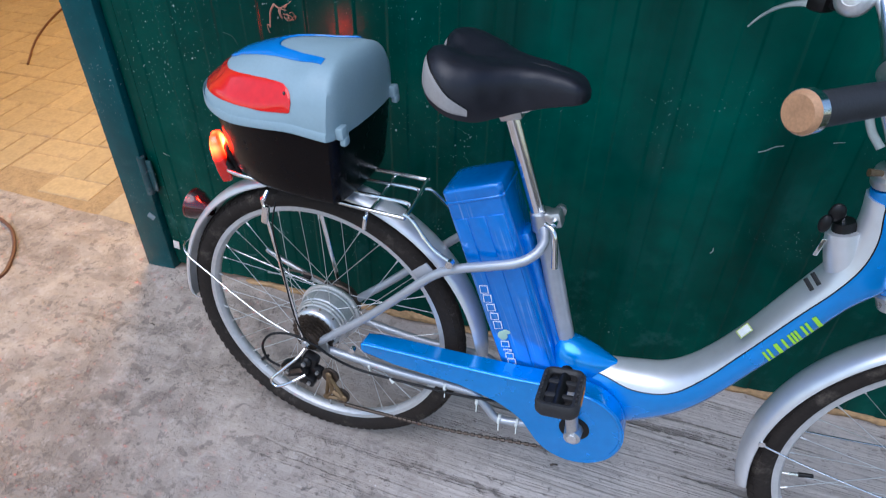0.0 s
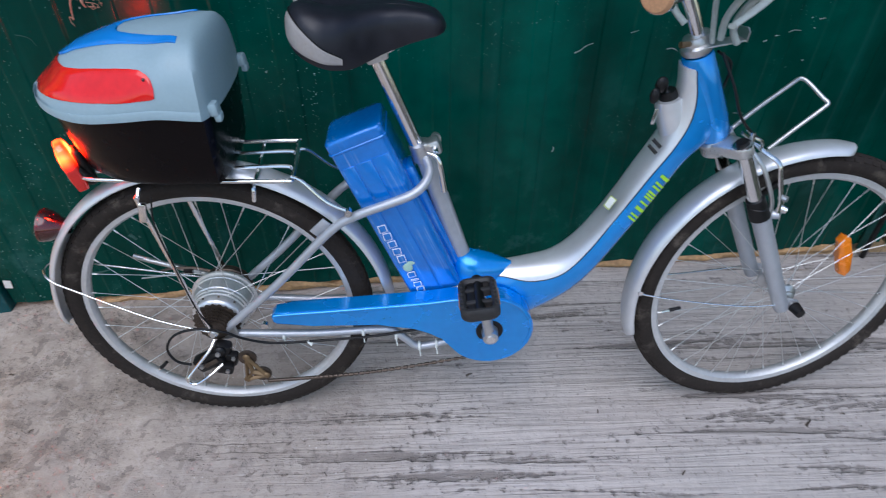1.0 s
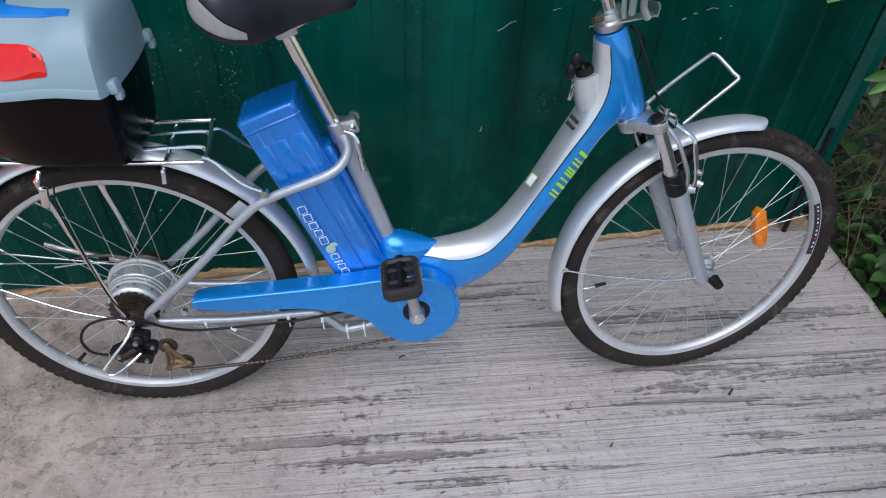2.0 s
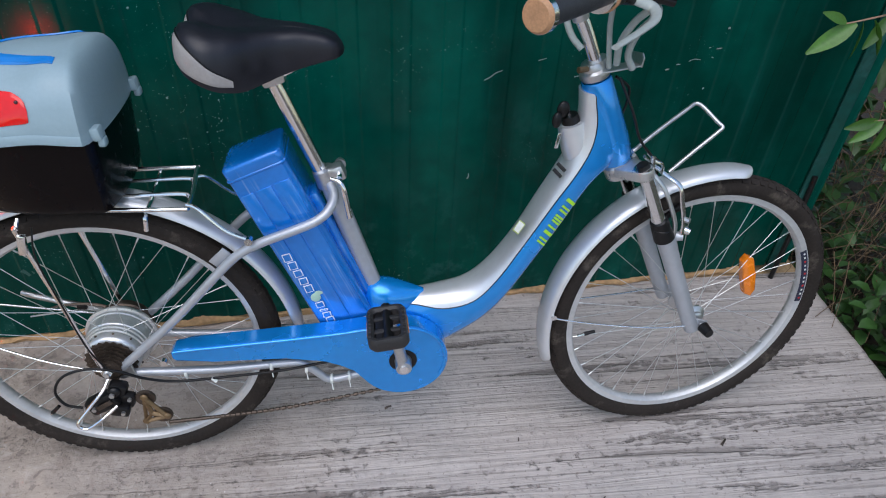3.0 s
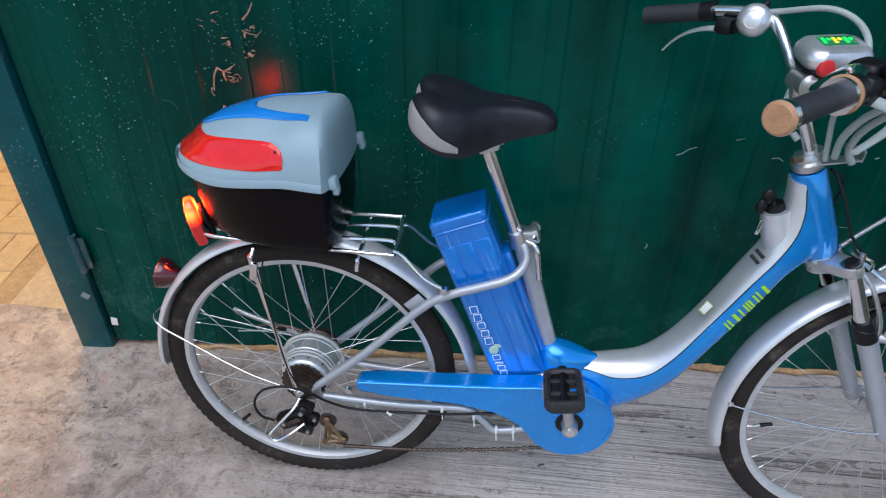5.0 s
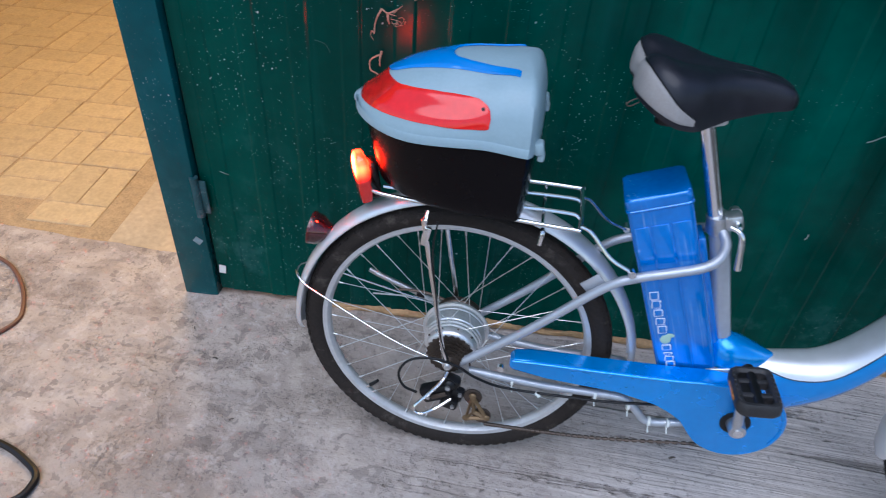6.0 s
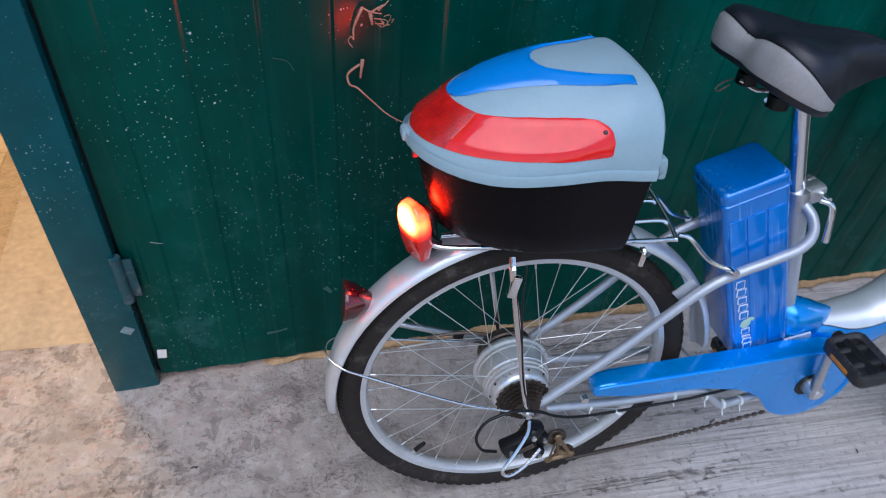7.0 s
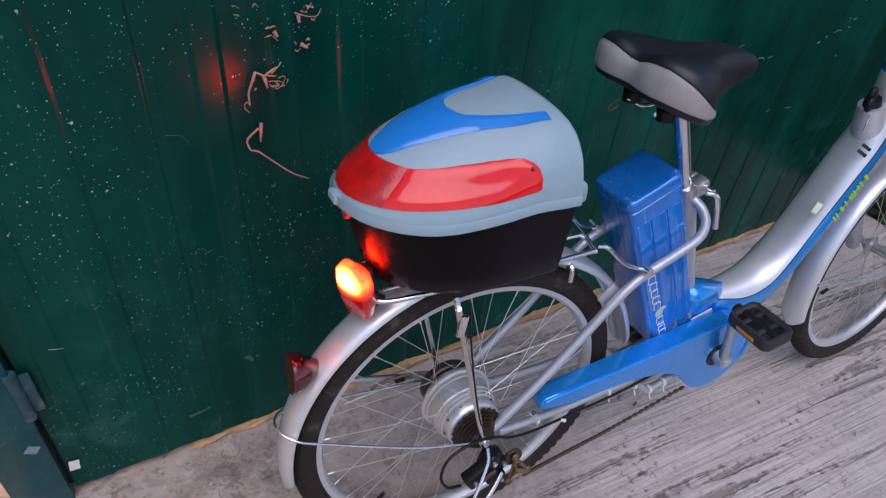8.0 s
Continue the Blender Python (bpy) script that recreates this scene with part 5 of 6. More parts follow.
RIGHT_END, RIGHT_IN = Vector((0.686, -0.332, 1.057)), Vector((0.800, -0.236, 1.060))
part("bar_tube", tube(B(), [RIGHT_END, (0.762, -0.268, 1.059), RIGHT_IN, (0.842, -0.190, 1.066), (0.868, -0.140, 1.070), (0.874, -0.085, 1.048), (0.873, -0.035, 1.020), (0.873, 0.035, 1.020), (0.872, 0.085, 1.052), (0.860, 0.138, 1.094), (0.832, 0.175, 1.099), (0.790, 0.222, 1.093), LEFT_IN, LEFT_END], 0.0112, 14), CHROME, bar)
for a, b in ((LEFT_END, LEFT_IN), (RIGHT_END, RIGHT_IN)):
    part("grip", tube(B(), [a, a.lerp(b, 0.5), b], 0.0172, 18), GRIP, bar, "dark grey rubber grip")
    if a is LEFT_END:
        continue
    d = (a - b).normalized()
    part("grip_ring", tube(B(), [a - d * 0.006, a + d * 0.004], 0.0215, 22), CHROME, bar)
    part("grip_cap", tube(B(), [a + d * 0.003, a + d * 0.008, a + d * 0.010], (0.0215, 0.0175), 22, res=1), CORK, bar, "tan leather-look grip end cap")
d = (RIGHT_END - RIGHT_IN).normalized()
part("grip_ring", tube(B(), [RIGHT_IN + d * 0.008, RIGHT_IN - d * 0.004], 0.0245, 26), CHROME, bar)
part("grip_cuff", tube(B(), [RIGHT_IN - d * 0.004, RIGHT_IN - d * 0.0085], 0.0262, 26), CORK, bar, "tan ring at the inner end of the grip")
part("throttle_drum", tube(B(), [RIGHT_IN - d * 0.008, RIGHT_IN - d * 0.038], 0.023, 20), BLACK, bar)
part("grip_ring", tube(B(), [LEFT_IN, LEFT_IN.lerp(Vector((0.790, 0.222, 1.093)), 0.9)], 0.0185, 20), BLACK, bar)
# brake levers
bm = B()
block(bm, (0.034, 0.034, 0.030), pose(0.800, 0.188, 1.072, 0, 0, -48), 0.008)
block(bm, (0.024, 0.030, 0.020), pose(0.822, 0.172, 1.074, 0, 0, -48), 0.006)
part("lever_clamp", bm, BLACK, bar)
part("brake_lever", tube(B(), [(0.802, 0.192, 1.064), (0.780, 0.222, 1.061), (0.758, 0.264, 1.045), (0.740, 0.288, 1.024), (0.726, 0.302, 1.002)], (0.0078, 0.0032), 12, flat=0.55), GREYCABLE, bar, "silver-grey brake lever")
part("lever_clamp", block(B(), (0.052, 0.036, 0.040), pose(0.868, -0.172, 1.052, 0, 10, 40), 0.010), BLACK, bar)
part("brake_lever", tube(B(), [(0.880, -0.180, 1.040), (0.902, -0.192, 1.030), (0.888, -0.225, 1.022), (0.840, -0.275, 1.018), (0.790, -0.320, 1.014)], (0.0095, 0.0055), 12, flat=0.6), GREYCABLE, bar, "silver-grey brake lever")
# gear shifter
bm = B()
block(bm, (0.052, 0.048, 0.034), pose(0.902, -0.112, 1.064, 0, -5, 30), 0.012, 3)
block(bm, (0.058, 0.050, 0.028), pose(0.934, -0.150, 1.070, 0, 12, 20), 0.012, 3)
tube(bm, [(0.905, -0.16, 1.058), (0.945, -0.172, 1.050), (0.962, -0.168, 1.048)], (0.014, 0.010), 12)
tube(bm, [(0.885, -0.15, 1.050), (0.915, -0.165, 1.040), (0.945, -0.170, 1.032)], (0.009, 0.006), 10)
shifter = bit("gear_shifter", bm, BLACK, "black gear shifter", True)
part("shift_lever", tube(B(), [(0.955, -0.175, 1.066), (0.975, -0.182, 1.076), (0.984, -0.184, 1.080), (0.997, -0.187, 1.087), (1.004, -0.188, 1.090)], (0.0040, 0.0105), 12, flat=0.6), GREYCABLE, shifter, "pale grey shift lever")
part("shifter_cap", ball(B(), (0.934, -0.150, 1.084), (0.022, 0.019, 0.006), 16), STEEL, shifter)
# control display
bm = B()
prism(bm, [(0.040, 0.030, -0.016), (0.050, 0.040, -0.008), (0.053, 0.043, 0.000), (0.051, 0.041, 0.011), (0.045, 0.036, 0.019), (0.034, 0.026, 0.0225)], pose(0.906, 0.004, 1.062, 12, -4, 0), n=8, round_by=0.032)
disp = part("control_display", bm, HUBALLOY, bar, "rounded silver control display")
part("display_base", prism(B(), [(0.034, 0.030, -0.030), (0.045, 0.037, -0.018), (0.049, 0.041, -0.009)], pose(0.904, 0.002, 1.062, 12, -4, 0), n=8, round_by=0.028), BLACK, disp, "black underside")
display = bit("display_screen", block(B(), (0.056, 0.036, 0.003), pose(0.908, 0.003, 1.0838, 13, -4, 0), 0.001), SCREEN, "green lit display panel with bars", True)
for k in range(6):
    part("display_bar", block(B(), (0.0055, 0.020 - 0.012 * (k % 2), 0.0015), pose(0.887 + 0.0085 * k, 0.004 + 0.004 * (k % 2), 1.0842 + 0.0006 * k + 0.0010 * (k % 2), 13, -4, 0), 0.0004, 1), YELLOWLED if k in (2, 3) else GREENLED, display, "lit battery bar")
bit("power_button", lathe(B(), [(0.0145, 0.0), (0.0145, -0.006), (0.012, -0.010), (0.006, -0.012)], (0.882, -0.030, 1.050), 20), REDKNOB, "red power button", True)
# bell
bm = lathe(B(), [(0.020, -0.012), (0.027, -0.008), (0.029, 0.0), (0.027, 0.008), (0.021, 0.014), (0.015, 0.0165), (0.014, 0.0155), (0.006, 0.0175), (0.001, 0.018)], (0, 0, 0), 28, "z")
bmesh.ops.transform(bm, matrix=between((0.829, 0.143, 1.090), (0.775, 0.050, 1.115)), verts=bm.verts)
bell = bit("bell", bm, HUBALLOY, "round chromed bell", True)
part("bell_strap", tube(B(), [(0.845, 0.158, 1.078), (0.851, 0.150, 1.118), (0.838, 0.150, 1.110)], 0.004, 8), BLACK, bell)
for pts, r in (([(0.836, 0.160, 1.100), (0.866, 0.125, 1.109), (0.911, 0.072, 1.123), (0.944, 0.045, 1.114), (0.956, 0.010, 1.092), (0.956, -0.012, 1.060)], 0.0052),
               ([(0.905, -0.060, 1.010), (0.917, -0.035, 0.968), (0.925, -0.028, 0.930), (0.933, -0.022, 0.895)], 0.0046),
               ([(0.940, -0.115, 1.012), (0.931, -0.088, 0.986), (0.930, -0.055, 0.945), (0.940, -0.033, 0.905)], 0.0060),
               ([(0.936, -0.140, 1.022), (0.955, -0.110, 1.003), (0.950, -0.068, 0.962), (0.955, -0.040, 0.922), (0.970, -0.035, 0.896)], 0.0060),
               ([(0.866, 0.020, 1.010), (0.858, 0.010, 0.975), (0.868, 0.002, 0.945), (0.884, -0.010, 0.925)], 0.0058)):
    rod("control_cable", pts, r, GREYCABLE, "pale grey control cable", True)
rod("brake_cable", [(0.960, -0.015, 0.875), (0.985, -0.035, 0.82), (1.005, -0.042, 0.77), (1.035, -0.040, 0.735), (1.075, -0.02, 0.705)], 0.0026, BLACK, "black brake cable", True)
rod("loose_cable_loop", [(0.960, 0.0, 0.872), (0.995, 0.010, 0.845), (0.992, 0.012, 0.80), (0.972, 0.0, 0.775)], 0.0026, BLACK, "black cable loop", True)
bit("lamp_bracket", block(B(), (0.072, 0.030, 0.003), pose(0.955, -0.012, 0.892, 0, -8, 0), 0.001), ALLOY, "flat steel bracket in front of the stem", True)
bm = B()
plate(bm, [(-0.022, 0.0), (-0.023, 0.017), (-0.014, 0.023), (0.046, 0.013), (0.048, 0.004), (0.010, 0.0)], -0.0014, 0.0014, 0.0005, 1)
bmesh.ops.transform(bm, matrix=pose(0.991, -0.006, 0.895, 0, 6, 0) @ pose(0, 0, 0, 0, 0, 90), verts=bm.verts)
bit("bracket_flap", bm, ALLOY, "upturned end of the flat bracket", True)
bit("anchor_bolt", tube(B(), [(0.878, -0.022, 0.893), (0.896, -0.018, 0.893)], (0.0058, 0.0045), 8), BRASS, "small brass bolt beside the headset", True)

# marks on the beam
bit("sticker", block(B(), (0.027, 0.0016, 0.015), pose(0.806, -0.0262, 0.583, -40, -62, 0), 0.0005), STICKEREDGE, "small certification sticker with a yellow-green edge")
bit("sticker_face", block(B(), (0.022, 0.0016, 0.012), pose(0.806, -0.0268, 0.5835, -40, -62, 0), 0.0004), WHITE, "white sticker face")
for k, (width, strokes) in enumerate(((0.013, 2), (0.010, 1), (0.004, 1), (0.017, 3), (0.013, 2), (0.012, 1))):
    f = (0.06, 0.25, 0.38, 0.56, 0.78, 0.97)[k]
    m = pose(0.846 + 0.050 * f, -0.0478, 0.557 + 0.094 * f, -4, -62, 0)
    bm = B()
    for j in range(strokes):
        x = 0 if strokes == 1 else (j / (strokes - 1) - 0.5) * (width - 0.0042)
        block(bm, (0.0042 if strokes > 1 else min(width, 0.007), 0.0016, 0.019), m @ pose(x, 0, 0, 0, 12, 0), 0.0003, 1)
    bit("letter_bar", bm, LIME, "lime green lettering mark")
for k in range(2):
    bit("model_mark", block(B(), (0.0068, 0.0016, 0.021), pose(0.865 + 0.006 * k, -0.034, 0.703 + 0.012 * k, -40, -50, 0), 0.0006), BLACK, "dark mark on the silver beam")


# ---- the luggage box on the rack ----
BX = Vector((0.070, 0.008, 0))             # the middle about which the lid shrinks upwards
BACKLIFT = [(1.0, 0.825), (0.985, 0.837), (0.955, 0.851), (0.87, 0.869), (0.80, 0.888), (0.68, 0.907), (0.57, 0.919), (0.46, 0.929), (0.25, 0.937), (0.0, 0.940)]
SIDELIFT = [(1.0, 0.827), (0.995, 0.843), (0.985, 0.855), (0.935, 0.883), (0.87, 0.900), (0.80, 0.912), (0.69, 0.923), (0.57, 0.930), (0.46, 0.934), (0.25, 0.938), (0.0, 0.940)]


def half_width(x):
    """Half the lid's width: straight-sided in front, rounded behind."""
    if x > 0.096:
        return 0.131 * math.sqrt(max(0, 1 - ((x - 0.096) / 0.017) ** 2)) if x < 0.113 else 0.0
    return 0.131 if x > 0.0 else 0.131 * math.sqrt(max(0.0, 1 - (-x / 0.211) ** 2))


def outline_point(u):
    """u from 0 (front middle) round the near side (0.5 is the back) to 1."""
    a = 2 * math.pi * u
    lo, hi = 0.0, 0.5
    d = Vector((math.cos(a), -math.sin(a)))
    for _ in range(40):
        mid = (lo + hi) / 2
        x, y = BX.x + d.x * mid, d.y * mid
        inside = -0.211 < x < 0.113 and abs(y) < half_width(x)
        lo, hi = (mid, hi) if inside else (lo, mid)
    return Vector((d.x * lo, d.y * lo))


RIMLINE = [outline_point(k / 96) for k in range(96)]


def step_down(table, s):
    for (s0, z0), (s1, z1) in zip(table, table[1:]):
        if s >= s1:
            return z1 + (z0 - z1) * (s - s1) / (s0 - s1)
    return table[-1][1]


def lift(s, u):
    """The lid's height; its back slopes, its sides and front stand steeper."""
    w = min(1.0, max(0.0, (-math.cos(2 * math.pi * u) - 0.1) / 0.7))
    w = w * w * (3 - 2 * w)
    return w * step_down(BACKLIFT, s) + (1 - w) * step_down(SIDELIFT, s)


def lid_at(x, y, off):
    """The lid's surface above a place in plan (y from the box's middle line)."""
    d = Vector((x - BX.x, y))
    if d.length < 1e-6:
        return Vector((x, y + BX.y, 0.940 + off))
    u = (math.atan2(-d.y, d.x) / (2 * math.pi)) % 1.0
    k = u * 96
    r = RIMLINE[int(k) % 96].length * (1 - k % 1) + RIMLINE[(int(k) + 1) % 96].length * (k % 1)
    s = min(1.0, d.length / r)
    return Vector((x, y + BX.y, lift(s, u) + off)) + Vector((d.x, d.y, 0)).normalized() * off * s


def lid_us(u, s, off):
    k = (u % 1.0) * 96
    p = RIMLINE[int(k) % 96].lerp(RIMLINE[(int(k) + 1) % 96], k % 1) * s
    n = Vector((p.x, p.y, 0)).normalized() * s + Vector((0, 0, 1.2 - s))
    return Vector((BX.x + p.x, BX.y + p.y, lift(s, u % 1.0))) + n.normalized() * off


case = tagged(new("luggage_box"), "grey-blue plastic luggage box with black tub, on the rack", "luggage box")
case.matrix_world = pose(0.002, 0.013, 0, -LEAN_BY, 0, 0)
bm = B()
rings = []
for s, z in ((0.70, 0.686), (0.80, 0.688), (0.845, 0.698), (0.88, 0.73), (0.955, 0.820), (0.93, 0.820)):
    rings.append([(BX.x + p.x * s, BX.y + p.y * s, z) for p in RIMLINE])
skin(bm, rings)
part("tub", bm, TUB, case, "black ribbed plastic tub")
bm = B()
rings = []


def skirt(k):
    """The skirt's wavy lower edge."""
    u = k / 96
    back = abs(u - 0.5)
    return 0.819 - 0.007 * math.exp(-((back - 0.085) / 0.04) ** 2) + 0.007 * math.exp(-(back / 0.03) ** 2) + 0.005 * math.exp(-((back - 0.20) / 0.05) ** 2)


rings.append([(BX.x + p.x * 0.985, BX.y + p.y * 0.985, skirt(k)) for k, p in enumerate(RIMLINE)])
rings.append([(BX.x + p.x * 1.005, BX.y + p.y * 1.016, skirt(k)) for k, p in enumerate(RIMLINE)])
rings.append([(BX.x + p.x * 1.006, BX.y + p.y * 1.018, skirt(k) + 0.011) for k, p in enumerate(RIMLINE)])
rings.append([(BX.x + p.x * 1.005, BX.y + p.y * 1.002, skirt(k) + 0.015) for k, p in enumerate(RIMLINE)])
for s in (0.998, 0.994, 0.985, 0.97, 0.95, 0.93, 0.90, 0.87, 0.84, 0.80, 0.75, 0.69, 0.63, 0.57, 0.50, 0.42, 0.33, 0.22, 0.12, 0.03):
    rings.append([(BX.x + p.x * s, BX.y + p.y * s, lift(s, k / 96)) for k, p in enumerate(RIMLINE)])
skin(bm, rings)
lid = part("lid", bm, GREYBOX, case, "matt pale grey-blue domed lid", sharp=50)

# the red lens that wraps round the back of the lid
bm = B()
grid = []
LENS_LOW = [(0, 0.972), (0.3, 0.970), (0.6, 0.962), (0.85, 0.970), (0.97, 0.976), (1, 0.974)]
LENS_HIGH = [(0, 0.800), (0.15, 0.803), (0.24, 0.808), (0.33, 0.796), (0.45, 0.772), (0.6, 0.760), (0.72, 0.775), (0.84, 0.812), (0.93, 0.865), (0.98, 0.91), (1, 0.945)]
for i in range(73):
    t = abs(i - 36) / 36
    u = 0.5 + (i - 36) / 36 * 0.202
    low, high = table_at(LENS_LOW, t), table_at(LENS_HIGH, t)
    grid.append([lid_us(u, low + (high - low) * k / 8, 0.0012 if k in (0, 8) or i in (0, 72) else 0.0016 if i in (28, 44) else 0.0036) for k in range(9)])
for lo, hi, mt, text in ((0, 28, REDLENS, "glossy red wing of the wrap-round lens"), (28, 44, REDPRISM, "deep red prismatic middle of the lens"), (44, 72, REDLENS, "glossy red wing of the wrap-round lens")):
    bm = B()
    skin(bm, grid[lo:hi + 1], closed=False)
    part("rear_lens", bm, mt, lid, text)
for u in (0.316, 0.684):
    p = lid_us(u, 0.885, 0.0036)
    part("lens_screw", ball(B(), p, (0.0030, 0.0030, 0.0030)), DARKRED, lid)

# the blue horseshoe inlay on top
OUTER = [(-0.156, 0.004), (-0.150, 0.017), (-0.137, 0.027), (-0.10, 0.042), (-0.05, 0.056), (0.0, 0.067), (0.066, 0.080)]
INNER = [(-0.048, 0.0), (-0.046, 0.015), (-0.036, 0.030), (-0.012, 0.043), (0.02, 0.053), (0.064, 0.064)]


def along(table, x):
    if x <= table[0][0]:
        return table[0][1]
    for (x0, y0), (x1, y1) in zip(table, table[1:]):
        if x <= x1:
            return y0 + (y1 - y0) * (x - x0) / (x1 - x0)
    return table[-1][1]


for sgn in (-1, 1):
    bm = B()
    grid = []
    for i in range(61):
        x = -0.156 + 0.222 * (i / 60) ** 1.15
        a, b = along(INNER, x) if x > -0.048 else 0.0, along(OUTER, x)
        grid.append([lid_at(x, sgn * (a + (b - a) * k / 10), 0.003 if 0 < i < 60 and k < 10 and (k > 0 or x < -0.05) else 0.0006) for k in range(11)])
    skin(bm, grid, closed=False)
    part("inlay", bm, INLAY, lid, "bright blue horseshoe inlay")
for y in (-0.096, 0.118):
    bm = B()
    block(bm, (0.016, 0.025, 0.022), pose(0.111, y, 0.829, 0, -10, 0), 0.005)
    block(bm, (0.012, 0.018, 0.016), pose(0.116, y, 0.815, 0, 0, 0), 0.004)
    part("clip", bm, GREYBOX, case, "grey lid clip")
part("latch", block(B(), (0.014, 0.028, 0.016), pose(-0.209, 0.008, 0.832), 0.005), GREYBOX, case, "grey latch at the back of the lid")
part("latch_lock", tube(B(), [(-0.190, 0.008, 0.803), (-0.199, 0.008, 0.803)], 0.009, 12), REDKNOB, case)


# ---- small things round about ----
def tendril(points, r, label):
    line = [WALL @ Vector((u, -0.010 - 0.004 * (k % 2), z)) for k, (u, z) in enumerate(points)]
    ob = part("ivy_tendril", tube(B(), line, (r, r * 0.5), 6, 5), TENDRIL)
    return tagged(ob, label, "plant", group="dry tendrils on the wall")


TL = "dry reddish ivy tendril clinging to the wall"
tendril([(-0.239, 0.789), (-0.242, 0.773), (-0.243, 0.755)], 0.0032, TL)
tendril([(-0.244, 0.780), (-0.259, 0.772), (-0.265, 0.760), (-0.262, 0.746), (-0.249, 0.737), (-0.237, 0.726), (-0.219, 0.705), (-0.195, 0.682), (-0.165, 0.660)], 0.0020, TL)
tendril([(-0.239, 0.878), (-0.247, 0.863), (-0.253, 0.844), (-0.254, 0.826)], 0.0026, TL)
tendril([(-0.254, 0.826), (-0.259, 0.832), (-0.262, 0.822), (-0.256, 0.813)], 0.0013, TL)
tendril([(-0.240, 0.878), (-0.226, 0.872), (-0.215, 0.876), (-0.205, 0.882), (-0.197, 0.888)], 0.0016, TL)
tendril([(-0.214, 0.874), (-0.206, 0.882)], 0.0034, TL)
tendril([(-0.227, 0.870), (-0.225, 0.859), (-0.223, 0.849)], 0.0032, TL)
tendril([(-0.227, 0.870), (-0.208, 0.868)], 0.0014, TL)
tendril([(-0.220, 0.859), (-0.203, 0.858), (-0.198, 0.851), (-0.208, 0.846), (-0.219, 0.854)], 0.0009, TL)
tendril([(-0.204, 0.862), (-0.196, 0.866), (-0.193, 0.859), (-0.201, 0.848)], 0.0008, TL)
tendril([(-0.204, 0.938), (-0.200, 0.930)], 0.0038, TL)
tendril([(-0.164, 0.912), (-0.154, 0.906)], 0.0040, TL)
tendril([(-0.165, 0.958), (-0.165, 0.947)], 0.0034, TL)
tendril([(-0.170, 0.962), (-0.156, 0.957), (-0.145, 0.953), (-0.136, 0.955), (-0.128, 0.964)], 0.0012, TL)
tendril([(-0.165, 0.985), (-0.150, 1.000), (-0.140, 1.020)], 0.0024, TL)
random.seed(6)
for u, z, half, up in ((-0.160, 0.955, 0.030, 0.022), (-0.160, 0.910, 0.016, 0.010), (-0.203, 0.935, 0.012, 0.010), (-0.20, 0.855, 0.018, 0.014), (-0.25, 0.985, 0.03, 0.02)):
    for _ in range(4):
        x, y = u + random.uniform(-half, half), z + random.uniform(-up, up)
        tendril([(x, y), (x + random.uniform(-0.006, 0.006), y + random.uniform(-0.004, 0.006)), (x + random.uniform(-0.010, 0.010), y + random.uniform(-0.006, 0.006))], random.uniform(0.0008, 0.0016), "dry rootlet of the ivy stuck to the wall")

# scratches and smears in the wall's paint
SCUFF = shader("bare_scuffed_paint", (0.25, 0.31, 0.29), 0.6, 0, 0.3, 60)
FAINT = shader("faint_scuffed_paint", (0.022, 0.085, 0.075), 0.6, 0, 0.3, 60)
wall_sheet = bpy.data.objects["wall_north"]
for pts, r, mt in (([(0.805, 0.697), (0.818, 0.703), (0.832, 0.714), (0.847, 0.719)], 0.0016, SCUFF), ([(0.782, 0.428), (0.786, 0.435), (0.785, 0.444)], 0.0018, SCUFF), ([(1.024, 0.696), (1.038, 0.698), (1.052, 0.690)], 0.0014, SCUFF),
                   ([(-0.462, 0.117), (-0.440, 0.119), (-0.416, 0.125)], 0.0050, FAINT), ([(-0.648, 0.428), (-0.637, 0.424), (-0.626, 0.421)], 0.0010, SCUFF), ([(-0.325, 0.245), (-0.318, 0.236), (-0.312, 0.226)], 0.0070, FAINT),
                   ([(-0.30, 0.232), (-0.304, 0.240)], 0.0035, FAINT), ([(-0.44, 0.176), (-0.43, 0.166)], 0.0025, SCUFF), ([(0.93, 0.74), (0.95, 0.745)], 0.0010, SCUFF), ([(0.62, 0.62), (0.635, 0.628)], 0.0009, SCUFF),
                   ([(1.255, 0.704), (1.264, 0.707)], 0.0024, SCUFF), ([(1.280, 0.717), (1.290, 0.718)], 0.0018, SCUFF), ([(1.310, 0.724), (1.322, 0.729), (1.340, 0.727)], 0.0014, SCUFF), ([(1.354, 0.757), (1.358, 0.758)], 0.0016, SCUFF), ([(1.374, 0.753), (1.388, 0.755)], 0.0016, SCUFF),
                   ([(1.388, 0.803), (1.394, 0.804)], 0.0026, SCUFF), ([(1.368, 0.733), (1.373, 0.731)], 0.0014, SCUFF), ([(1.369, 0.650), (1.373, 0.653)], 0.0024, SCUFF),
                   ([(1.066, 0.692), (1.083, 0.696)], 0.0014, SCUFF), ([(1.16, 0.520), (1.172, 0.524)], 0.0012, SCUFF), ([(1.24, 0.515), (1.27, 0.512)], 0.0010, SCUFF), ([(-0.385, 0.795), (-0.362, 0.788), (-0.352, 0.770)], 0.0008, FAINT)):
    line = [Vector((u, -0.0012, z)) for u, z in pts]
    bm = tube(B(), line, (r, r * 0.6), 6, 4)
    for v in bm.verts:
        v.co.y = -0.0012 + (v.co.y + 0.0012) * 0.25 - 0.0016
    part("paint_scratch", bm, mt, wall_sheet)

